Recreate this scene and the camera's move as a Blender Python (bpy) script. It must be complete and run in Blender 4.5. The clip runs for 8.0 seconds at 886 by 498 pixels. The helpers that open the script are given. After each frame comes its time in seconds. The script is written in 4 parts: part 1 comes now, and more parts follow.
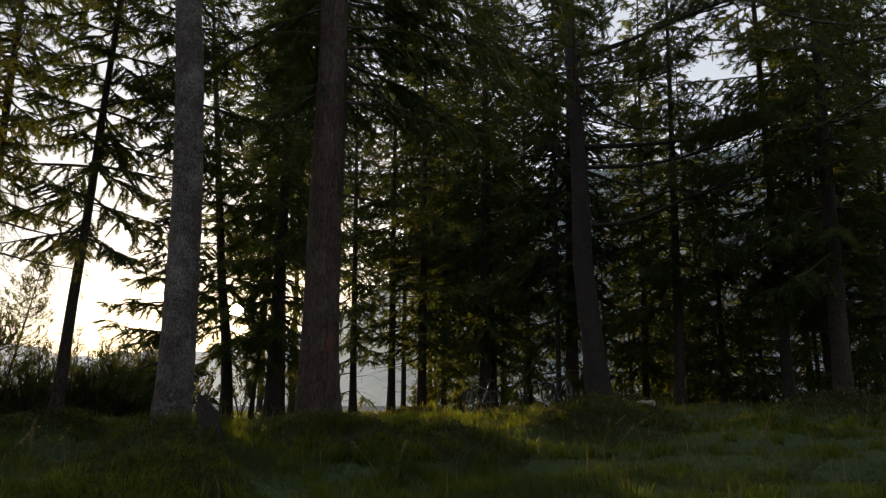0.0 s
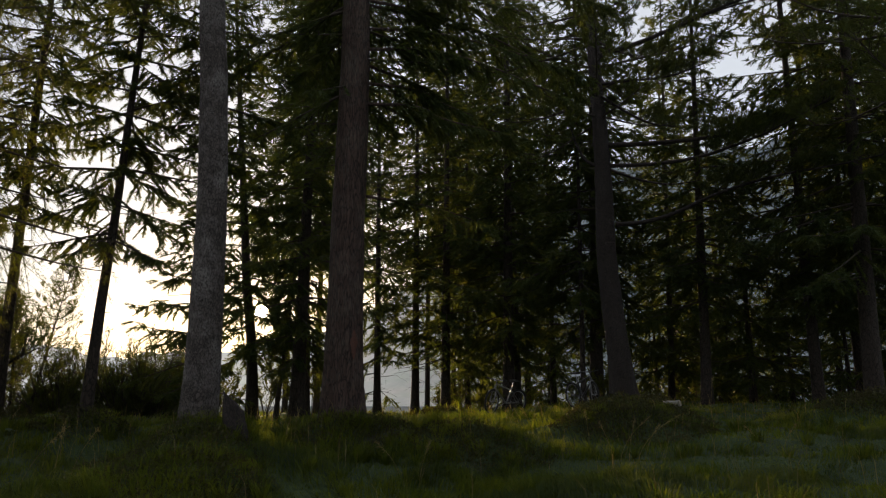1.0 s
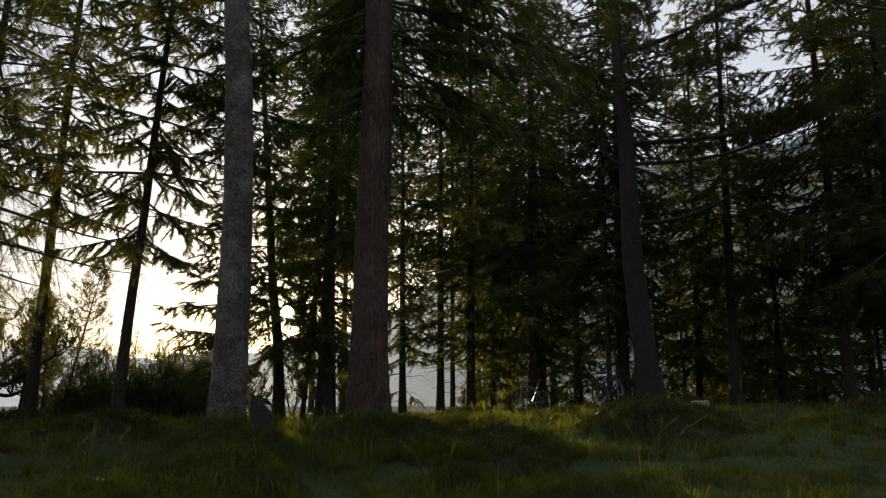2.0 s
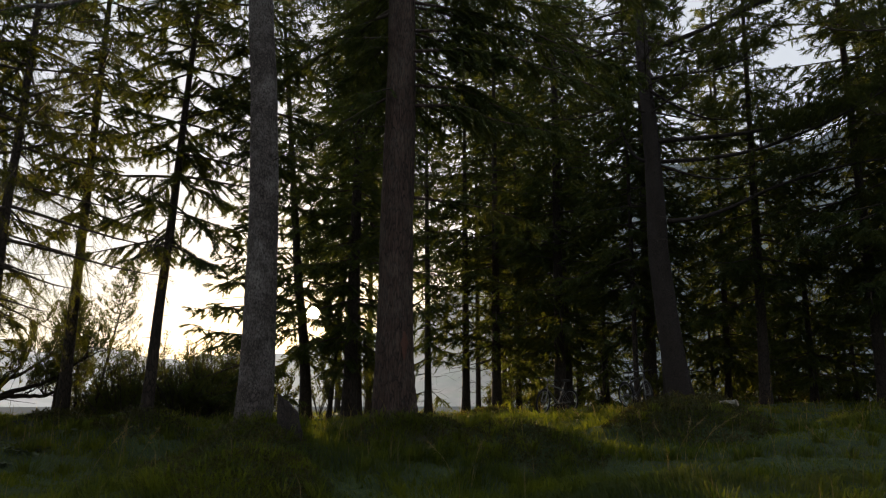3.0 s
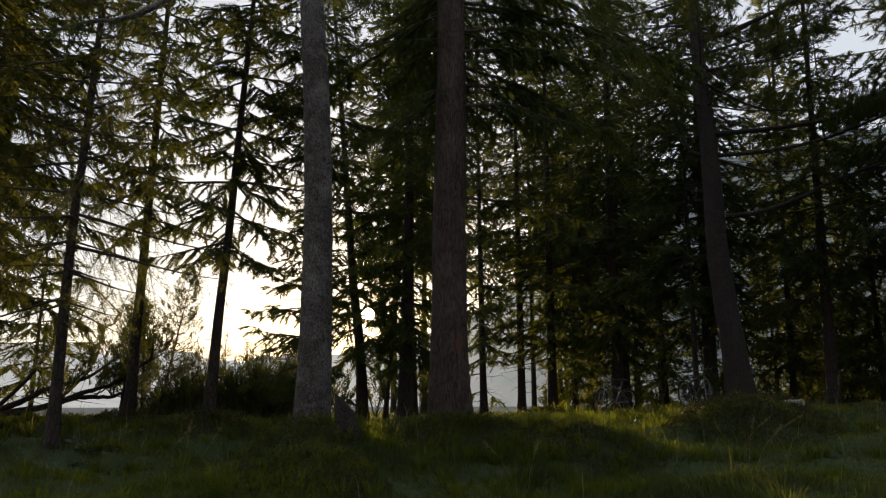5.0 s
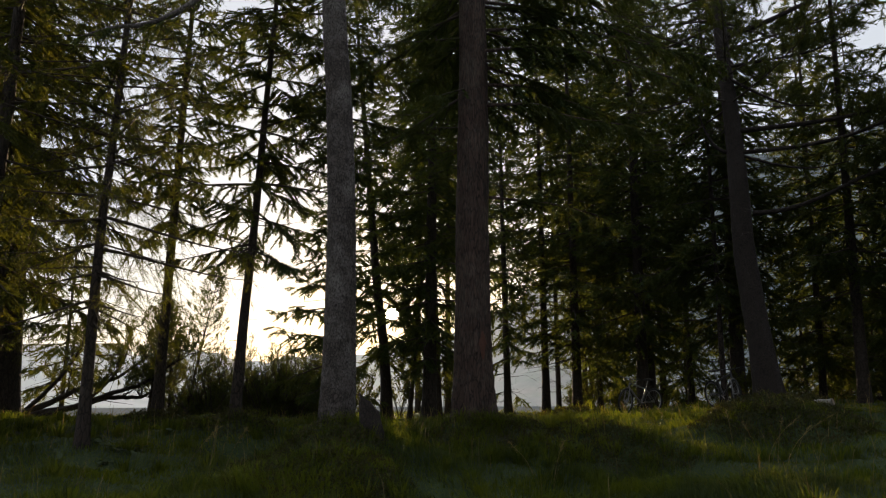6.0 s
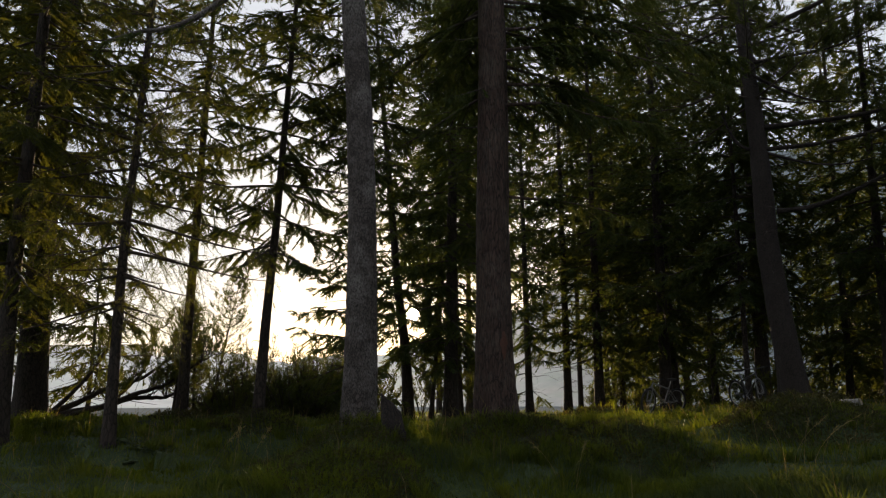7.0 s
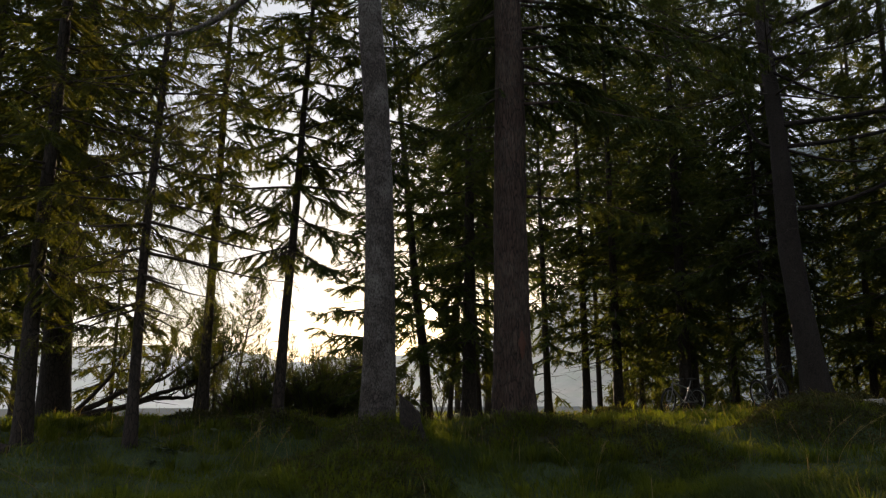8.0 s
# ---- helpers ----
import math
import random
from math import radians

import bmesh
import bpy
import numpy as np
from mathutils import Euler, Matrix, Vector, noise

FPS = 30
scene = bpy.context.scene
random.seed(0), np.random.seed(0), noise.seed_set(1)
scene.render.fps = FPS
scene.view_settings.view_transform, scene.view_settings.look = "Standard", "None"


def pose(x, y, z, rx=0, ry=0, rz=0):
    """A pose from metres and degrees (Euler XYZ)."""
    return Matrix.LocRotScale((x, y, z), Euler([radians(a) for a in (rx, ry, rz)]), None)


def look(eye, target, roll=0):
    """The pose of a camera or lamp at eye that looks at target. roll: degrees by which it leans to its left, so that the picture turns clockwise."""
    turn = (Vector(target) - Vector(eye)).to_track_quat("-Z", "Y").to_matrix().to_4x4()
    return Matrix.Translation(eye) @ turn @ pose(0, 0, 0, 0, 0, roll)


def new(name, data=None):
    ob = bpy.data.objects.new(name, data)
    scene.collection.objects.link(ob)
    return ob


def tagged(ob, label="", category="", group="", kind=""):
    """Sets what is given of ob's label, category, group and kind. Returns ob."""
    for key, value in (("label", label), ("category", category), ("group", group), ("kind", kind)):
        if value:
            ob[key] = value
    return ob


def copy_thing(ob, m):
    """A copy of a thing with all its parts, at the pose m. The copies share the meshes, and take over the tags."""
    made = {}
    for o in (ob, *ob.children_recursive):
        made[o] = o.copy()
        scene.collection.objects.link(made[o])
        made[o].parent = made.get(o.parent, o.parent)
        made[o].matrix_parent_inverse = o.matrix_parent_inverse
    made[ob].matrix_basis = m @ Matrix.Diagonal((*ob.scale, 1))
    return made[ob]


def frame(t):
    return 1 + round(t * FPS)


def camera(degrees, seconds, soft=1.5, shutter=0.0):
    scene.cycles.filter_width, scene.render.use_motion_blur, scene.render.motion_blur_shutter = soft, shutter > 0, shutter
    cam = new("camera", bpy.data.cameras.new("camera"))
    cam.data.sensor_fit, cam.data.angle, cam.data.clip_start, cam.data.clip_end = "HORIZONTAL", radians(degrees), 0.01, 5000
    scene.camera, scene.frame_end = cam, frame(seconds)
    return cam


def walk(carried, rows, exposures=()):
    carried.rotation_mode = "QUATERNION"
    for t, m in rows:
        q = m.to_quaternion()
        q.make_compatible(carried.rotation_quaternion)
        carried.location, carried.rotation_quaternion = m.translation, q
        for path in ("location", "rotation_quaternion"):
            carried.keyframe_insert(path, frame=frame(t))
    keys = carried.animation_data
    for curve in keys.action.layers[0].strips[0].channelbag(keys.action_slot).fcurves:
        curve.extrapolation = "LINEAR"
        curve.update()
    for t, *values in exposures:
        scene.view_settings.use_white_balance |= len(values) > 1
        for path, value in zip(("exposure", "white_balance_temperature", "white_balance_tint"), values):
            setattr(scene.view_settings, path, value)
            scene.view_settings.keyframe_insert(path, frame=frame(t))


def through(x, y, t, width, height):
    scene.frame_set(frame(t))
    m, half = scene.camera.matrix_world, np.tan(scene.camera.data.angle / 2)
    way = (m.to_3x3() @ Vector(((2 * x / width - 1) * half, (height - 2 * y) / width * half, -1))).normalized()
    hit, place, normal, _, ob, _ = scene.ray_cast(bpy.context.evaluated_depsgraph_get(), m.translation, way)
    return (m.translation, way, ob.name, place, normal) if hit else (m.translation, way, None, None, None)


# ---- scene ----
# The camera stands on a low tripod and pans slowly to the left.
EYE = (0.0, 0.0, 1.2)
cam = camera(61.65, 8.0, soft=1.25)
PAN = [(0.0, 0.01, 11.80, -0.09), (0.5, 0.91, 11.80, -0.08), (1.0, 1.82, 11.81, -0.07), (1.5, 2.78, 11.81, -0.05),
       (3.0, 5.68, 11.82, 0.02), (3.5, 6.70, 11.81, 0.05), (4.0, 7.73, 11.82, 0.08), (4.5, 8.85, 11.83, 0.10),
       (6.0, 11.70, 11.83, 0.17), (6.5, 12.58, 11.84, 0.18), (7.0, 13.32, 11.84, 0.19), (7.5, 14.08, 11.85, 0.21),
       (8.0, 14.71, 11.85, 0.23)]
EXPOSURE = 0.58
walk(cam, [(t, pose(*EYE, 90 + p, r, y)) for t, y, p, r in PAN], [(0.0, EXPOSURE, 6650, 11), (8.0, EXPOSURE, 6650, 11)])

# ---- sky and sun ----
SUN_AZ, SUN_EL = 15.65, 6.77          # degrees left of the y axis, above the horizon
SUN_DIR = np.array([-math.sin(radians(SUN_AZ)) * math.cos(radians(SUN_EL)),
                    math.cos(radians(SUN_AZ)) * math.cos(radians(SUN_EL)), math.sin(radians(SUN_EL))])
world = bpy.data.worlds.new("evening_sky")
scene.world = world
world.use_nodes = True
wn, wl = world.node_tree.nodes, world.node_tree.links
sky = wn.new("ShaderNodeTexSky")
sky.sky_type, sky.sun_disc = "NISHITA", False
sky.sun_elevation, sky.sun_rotation = radians(SUN_EL), radians(-SUN_AZ)
sky.air_density, sky.dust_density, sky.ozone_density, sky.altitude = 1.0, 3.0, 1.5, 1000
wl.new(sky.outputs[0], wn["Background"].inputs[0])
wn["Background"].inputs[1].default_value = 0.040
veil = wn.new("ShaderNodeBackground")       # thin bright haze over the whole sky
veil.inputs[0].default_value, veil.inputs[1].default_value = (0.90, 0.94, 1.0, 1), 0.44
air = wn.new("ShaderNodeAddShader")
wl.new(wn["Background"].outputs[0], air.inputs[0])
wl.new(veil.outputs[0], air.inputs[1])
wl.new(air.outputs[0], wn["World Output"].inputs[0])

sun_data = bpy.data.lights.new("sun", "SUN")
sun_data.energy, sun_data.angle, sun_data.color = 5.0, radians(0.53), (1.0, 0.72, 0.42)
sun = new("sun", sun_data)
sun.matrix_world = look(tuple(SUN_DIR * 200), (0, 0, 0))


# ---- materials ----
def material(name):
    m = bpy.data.materials.new(name)
    m.use_nodes = True
    nt = m.node_tree
    return m, nt, nt.nodes["Principled BSDF"], nt.nodes["Material Output"]


def node(nt, kind, **values):
    n = nt.nodes.new(kind)
    for key, value in values.items():
        n.inputs[key].default_value = value
    return n


def ramp(nt, fac, stops):
    r = nt.nodes.new("ShaderNodeValToRGB")
    el = r.color_ramp.elements
    while len(el) < len(stops):
        el.new(0.5)
    for e, (p, c) in zip(el, stops):
        e.position, e.color = p, (*c, 1)
    nt.links.new(fac, r.inputs[0])
    return r.outputs[0]


def mixed(nt, fac, a, b, blend="MIX"):
    m = nt.nodes.new("ShaderNodeMix")
    m.data_type, m.blend_type = "RGBA", blend
    for i, v in ((0, fac), (6, a), (7, b)):
        if hasattr(v, "node"):
            nt.links.new(v, m.inputs[i])
        else:
            m.inputs[i].default_value = (*v, 1) if i else v
    return m.outputs[2]


def bark(name, dark, light, lichen, plate=14.0, stretch=0.35, relief=0.6, patch=0.35):
    """Furrowed bark: plates drawn out along the trunk with shade painted into the cracks, fine grain, patches of
    lichen.
    """
    m, nt, bsdf, out = material(name)
    co = nt.nodes.new("ShaderNodeTexCoord")
    mp = node(nt, "ShaderNodeMapping", Scale=(1, 1, stretch))
    nt.links.new(co.outputs["Object"], mp.inputs[0])
    warp = node(nt, "ShaderNodeTexNoise", Scale=7.0, Detail=4.0)
    nt.links.new(mp.outputs[0], warp.inputs[0])
    at = mixed(nt, 0.12, mp.outputs[0], warp.outputs["Color"], "ADD")
    vo = node(nt, "ShaderNodeTexVoronoi", Scale=plate)
    vo.feature = "DISTANCE_TO_EDGE"
    nt.links.new(at, vo.inputs["Vector"])
    grain = node(nt, "ShaderNodeTexNoise", Scale=60.0, Detail=6.0, Roughness=0.7)
    nt.links.new(mp.outputs[0], grain.inputs[0])
    blotch = node(nt, "ShaderNodeTexNoise", Scale=2.6, Detail=5.0, Roughness=0.65)
    nt.links.new(co.outputs["Object"], blotch.inputs[0])
    cells = node(nt, "ShaderNodeTexVoronoi", Scale=plate)
    nt.links.new(at, cells.inputs["Vector"])
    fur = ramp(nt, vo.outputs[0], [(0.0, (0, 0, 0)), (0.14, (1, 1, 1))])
    shade = mixed(nt, ramp(nt, cells.outputs["Color"], [(0.15, (0, 0, 0)), (0.85, (1, 1, 1))]), dark, light)
    c = mixed(nt, ramp(nt, grain.outputs[0], [(0.38, (0, 0, 0)), (0.66, (0.8, 0.8, 0.8))]), shade, light)
    # cracks coloured a quarter of the dark tone, for shade the bump leaves faint
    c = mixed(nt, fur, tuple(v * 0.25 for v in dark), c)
    spots = ramp(nt, blotch.outputs[0], [(0.44, (0, 0, 0)), (0.62, (patch, patch, patch))])
    flecks = mixed(nt, spots, (0, 0, 0), ramp(nt, grain.outputs[0], [(0.42, (0, 0, 0)), (0.55, (1, 1, 1))]))
    c = mixed(nt, flecks, c, lichen)
    nt.links.new(c, bsdf.inputs["Base Color"])
    bsdf.inputs["Roughness"].default_value = 0.9
    height = mixed(nt, 0.45, fur, grain.outputs["Color"])
    bump = node(nt, "ShaderNodeBump", Strength=relief, Distance=0.02)
    nt.links.new(height, bump.inputs["Height"])
    nt.links.new(bump.outputs[0], bsdf.inputs["Normal"])
    return m


def leafy(name, a, b, c, glow, scale=1.2, through=0.5, gloss=0.08):
    """Needles, leaves and blades: three tones by clump and by leaf, light passing through them."""
    m, nt, bsdf, out = material(name)
    geo = nt.nodes.new("ShaderNodeNewGeometry")
    noise_ = node(nt, "ShaderNodeTexNoise", Scale=scale, Detail=3.0)
    nt.links.new(geo.outputs["Position"], noise_.inputs["Vector"])
    col = ramp(nt, noise_.outputs[0], [(0.35, a), (0.52, b), (0.68, c)])
    col = mixed(nt, ramp(nt, geo.outputs["Random Per Island"], [(0.0, (0, 0, 0)), (1.0, (0.7, 0.7, 0.7))]), col, c)
    nt.links.new(col, bsdf.inputs["Base Color"])
    bsdf.inputs["Roughness"].default_value = 0.55
    bsdf.inputs["Specular IOR Level"].default_value = gloss
    tr = nt.nodes.new("ShaderNodeBsdfTranslucent")
    nt.links.new(mixed(nt, 1.0, col, glow, "MULTIPLY"), tr.inputs["Color"])
    mx = node(nt, "ShaderNodeMixShader", Fac=through)
    nt.links.new(bsdf.outputs[0], mx.inputs[1])
    nt.links.new(tr.outputs[0], mx.inputs[2])
    nt.links.new(mx.outputs[0], out.inputs[0])
    return m


def plain(name, colour, rough=0.6, metal=0.0, grain=0.25, scale=40.0):
    m, nt, bsdf, out = material(name)
    co = nt.nodes.new("ShaderNodeTexCoord")
    n = node(nt, "ShaderNodeTexNoise", Scale=scale, Detail=5.0)
    nt.links.new(co.outputs["Object"], n.inputs[0])
    nt.links.new(mixed(nt, n.outputs[0], tuple(v * (1 - grain) for v in colour), tuple(min(1, v * (1 + grain)) for v in colour)),
                 bsdf.inputs["Base Color"])
    bsdf.inputs["Roughness"].default_value, bsdf.inputs["Metallic"].default_value = rough, metal
    return m


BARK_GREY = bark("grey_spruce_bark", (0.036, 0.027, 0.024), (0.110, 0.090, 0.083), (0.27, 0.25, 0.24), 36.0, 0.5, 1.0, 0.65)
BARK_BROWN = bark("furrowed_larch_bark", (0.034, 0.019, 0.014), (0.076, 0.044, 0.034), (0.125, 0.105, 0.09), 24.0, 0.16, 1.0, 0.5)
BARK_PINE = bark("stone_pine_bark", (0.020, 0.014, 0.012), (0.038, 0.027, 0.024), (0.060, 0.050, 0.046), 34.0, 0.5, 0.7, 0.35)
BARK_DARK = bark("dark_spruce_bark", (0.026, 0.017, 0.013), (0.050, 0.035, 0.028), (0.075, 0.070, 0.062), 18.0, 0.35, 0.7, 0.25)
TWIG = plain("twig_bark", (0.045, 0.033, 0.025), 0.9, 0, 0.4, 8.0)
DEAD = plain("dead_grey_wood", (0.13, 0.11, 0.095), 0.9, 0, 0.4, 12.0)
SPRUCE = leafy("spruce_needles", (0.022, 0.041, 0.021), (0.034, 0.055, 0.026), (0.056, 0.072, 0.032), (3.0, 2.4, 0.75), 1.2, 0.46)
LARCH = leafy("larch_needles", (0.034, 0.048, 0.017), (0.048, 0.062, 0.020), (0.072, 0.080, 0.024), (2.5, 2.15, 0.75), 1.0, 0.47)
PINE = leafy("pine_needles", (0.026, 0.042, 0.024), (0.036, 0.054, 0.028), (0.052, 0.068, 0.032), (3.4, 2.6, 0.7), 1.2, 0.45)
GRASS = leafy("meadow_grass", (0.014, 0.029, 0.011), (0.030, 0.052, 0.018), (0.068, 0.089, 0.034), (3.6, 2.9, 0.65), 0.9, 0.62, 0.12)
STRAW = leafy("dry_grass", (0.16, 0.13, 0.06), (0.20, 0.165, 0.075), (0.26, 0.21, 0.10), (1.4, 1.2, 0.6), 2.0, 0.4, 0.2)
SHRUB = leafy("bilberry_leaves", (0.030, 0.045, 0.016), (0.045, 0.055, 0.020), (0.070, 0.062, 0.028), (1.6, 1.3, 0.5), 2.0, 0.35, 0.2)


# ---- building helpers ----
def spot(az, d):
    return -math.sin(radians(az)) * d, math.cos(radians(az)) * d


def smooth(a, b, v):
    u = np.clip((v - a) / (b - a), 0, 1)
    return u * u * (3 - 2 * u)


WAVES = [(np.random.default_rng(40 + k).uniform(0, 6.28, 3), a, f) for k, (f, a) in
         enumerate(((0.35, 0.050), (0.7, 0.060), (1.3, 0.055), (2.3, 0.042), (4.1, 0.024), (7.0, 0.010)))]


def waves(x, y):
    z = 0 * x
    for (p, q, s), a, f in WAVES:
        z = z + a * (np.sin(f * (x * math.cos(p) + y * math.sin(p)) + q) * np.sin(f * 1.13 * (y * math.cos(p + 1) - x * math.sin(p + 1)) + s)
                     + 0.5 * np.sin(f * 1.7 * (x * math.sin(s) + y * math.cos(s)) + p))
    return z


# azimuth, distance, height, half width across, half width in depth
MOUNDS = [(19.2, 9.8, 0.60, 0.95, 1.0), (9.2, 11.7, 0.40, 1.1, 1.1), (-1.2, 11.6, 0.40, 0.95, 0.75), (20.8, 8.3, 0.20, 1.2, 0.8), (5.0, 9.6, 0.10, 0.8, 0.6), (27.0, 14.0, 0.25, 0.8, 0.9), (-12.9, 17.0, 0.28, 1.1, 1.1),
          (-12.0, 14.4, 0.34, 1.2, 1.1), (31.5, 17.0, 0.12, 1.5, 1.0), (3.0, 12.5, 0.12, 1.4, 1.2), (-27.5, 17.5, 0.25, 1.5, 1.2),
          (2.6, 20.5, 0.22, 1.1, 1.0), (-3.5, 9.5, -0.10, 2.2, 1.5), (30.0, 11.0, -0.16, 2.0, 2.5), (42.0, 15.0, 0.12, 1.6, 1.5)]


def ground_at(x, y):
    """Height of the meadow and forest floor."""
    x, y = np.asarray(x, float), np.asarray(y, float)
    r = np.hypot(x, y) + 1e-9
    az = np.degrees(np.arctan2(-x, y))
    plateau = 0.76 + 0.36 * (1 - smooth(-13, 6, az)) * smooth(-150, -100, az)
    rise = np.clip((r - 3) / (14 + 4 * (1 - smooth(-2, 7, az)) * smooth(-150, -100, az)), 0, 1)
    z = plateau * rise * rise * (3 - 2 * rise) + 0.25 * smooth(24, 60, r) * (1 - smooth(-20, 0, az)) * smooth(-150, -100, az)
    for a, d, h, sx, sd in MOUNDS:
        ca, sa = math.cos(radians(a)), math.sin(radians(a))
        along, across = -sa * x + ca * y - d, ca * x + sa * y
        z = z + h * np.exp(-(across / sx) ** 2 - (along / sd) ** 2)
    z = z + waves(x, y) * smooth(1.5, 6, r) * (1 - smooth(60, 120, r))
    u = -math.sin(radians(25)) * x + math.cos(radians(25)) * y
    return z - 7.0 * smooth(33, 58, u)


def mesh_object(name, verts, faces, mat, parent=None, label="", shade=True):
    """One mesh from arrays; faces all with the same number of corners."""
    verts, faces = np.asarray(verts, np.float32), np.asarray(faces, np.int32)
    me = bpy.data.meshes.new(name)
    n, k = faces.shape
    me.vertices.add(len(verts))
    me.vertices.foreach_set("co", verts.ravel())
    me.loops.add(n * k)
    me.loops.foreach_set("vertex_index", faces.ravel())
    me.polygons.add(n)
    me.polygons.foreach_set("loop_start", np.arange(0, n * k, k, dtype=np.int32))
    me.polygons.foreach_set("loop_total", np.full(n, k, np.int32))
    if shade:
        me.polygons.foreach_set("use_smooth", np.ones(n, bool))
    me.materials.append(mat)
    me.update(calc_edges=True)
    ob = new(name, me)
    if parent:
        ob.parent = parent
    return tagged(ob, label)


def part(name, bm, mat, parent, label=""):
    me = bpy.data.meshes.new(name)
    bm.normal_update()
    bm.to_mesh(me)
    bm.free()
    me.materials.append(mat)
    ob = new(name, me)
    ob.parent = parent
    return tagged(ob, label)


def unit(v):
    return v / (np.linalg.norm(v, axis=-1, keepdims=True) + 1e-9)


def rods(p0, p1, r0, r1, sides=3):
    """Tapered rods from arrays of ends and radii."""
    p0, p1 = np.asarray(p0, float), np.asarray(p1, float)
    ax = unit(p1 - p0)
    ref = np.where(np.abs(ax[:, 2:3]) > 0.9, [[1.0, 0, 0]], [[0, 0, 1.0]])
    u = unit(np.cross(ax, ref))
    w = np.cross(ax, u)
    a = np.arange(sides) * 2 * math.pi / sides
    ring = u[:, None] * np.cos(a)[None, :, None] + w[:, None] * np.sin(a)[None, :, None]
    low = p0[:, None] + ring * np.asarray(r0)[:, None, None]
    top = p1[:, None] + ring * np.asarray(r1)[:, None, None]
    v = np.concatenate([low, top], 1).reshape(-1, 3)
    k = np.arange(sides)
    f = np.stack([k, (k + 1) % sides, sides + (k + 1) % sides, sides + k], 1)
    f = (np.arange(len(p0)) * 2 * sides)[:, None, None] + f[None]
    return v, f.reshape(-1, 4)


def tube(points, radii, sides=8):
    """One continuous bent tube with a closed tip."""
    p = np.asarray(points, float)
    r = np.asarray(radii, float)
    t = unit(np.gradient(p, axis=0))
    u = unit(np.cross(t, np.where(np.abs(t[:, 2:3]) > 0.9, [[1.0, 0, 0]], [[0, 0, 1.0]])))
    w = np.cross(t, u)
    a = np.arange(sides) * 2 * math.pi / sides
    v = p[:, None] + r[:, None, None] * (u[:, None] * np.cos(a)[None, :, None] + w[:, None] * np.sin(a)[None, :, None])
    k = np.arange(sides)
    f = np.stack([k, (k + 1) % sides, sides + (k + 1) % sides, sides + k], 1)
    f = (np.arange(len(p) - 1) * sides)[:, None, None] + f[None]
    return v.reshape(-1, 3), f.reshape(-1, 4)


def joined(pieces):
    vs, fs, n = [], [], 0
    for v, f in pieces:
        vs.append(v)
        fs.append(f + n)
        n += len(v)
    return np.concatenate(vs), np.concatenate(fs)


def needles(p, d, length, rng, count, size, width, spread, lift=0.0):
    """Needles set round shoots that start at p and run along d: one slim triangle each."""
    n = len(p)
    i = np.repeat(np.arange(n), count)
    q = rng.random(len(i)) ** 0.8
    dd = d[i]
    rnd = rng.normal(size=(len(i), 3))
    rnd[:, 2] += lift
    side = unit(rnd - dd * np.sum(rnd * dd, 1, keepdims=True))
    al = np.radians(spread * rng.uniform(0.6, 1.25, len(i)))[:, None]
    nd = dd * np.cos(al) + side * np.sin(al)
    base = p[i] + dd * (length[i] * q)[:, None]
    across = unit(np.cross(nd, rng.normal(size=(len(i), 3)))) * (width * rng.uniform(0.6, 1.2, len(i)))[:, None] * 0.5
    tip = base + nd * (size * rng.uniform(0.6, 1.2, len(i)))[:, None]
    v = np.stack([base - across, base + across, tip], 1).reshape(-1, 3)
    return v, np.arange(len(i) * 3).reshape(-1, 3)


# Openings in the canopy through which low sun reaches the grass: x, y, radius
LIT = [(-0.2, 20.3, 1.8), (0.5, 18.0, 2.0), (1.0, 15.6, 1.7), (1.5, 13.6, 1.3), (1.9, 12.0, 0.8), (4.6, 11.6, 0.5),
       (-14.0, 19.0, 3.4), (-8.0, 15.5, 1.2)]


def in_sun_gap(p):
    """Where foliage would stand between the sun and one of those openings, or in the gap round the sun itself."""
    z = np.full(len(p), 0.9)
    for _ in range(4):
        k = (p[:, 2] - z) / SUN_DIR[2]
        x, y = p[:, 0] - SUN_DIR[0] * k, p[:, 1] - SUN_DIR[1] * k
        z = 0.5 * z + 0.5 * (ground_at(x, y) + 0.1)
    hit = np.zeros(len(p), bool)
    for cx, cy, r in LIT:
        hit |= np.hypot(x - cx, y - cy) < r
    v = p - np.array(EYE)
    along = v @ SUN_DIR
    off = np.linalg.norm(v - along[:, None] * SUN_DIR, axis=1)
    return hit | (off < 0.003 * along)


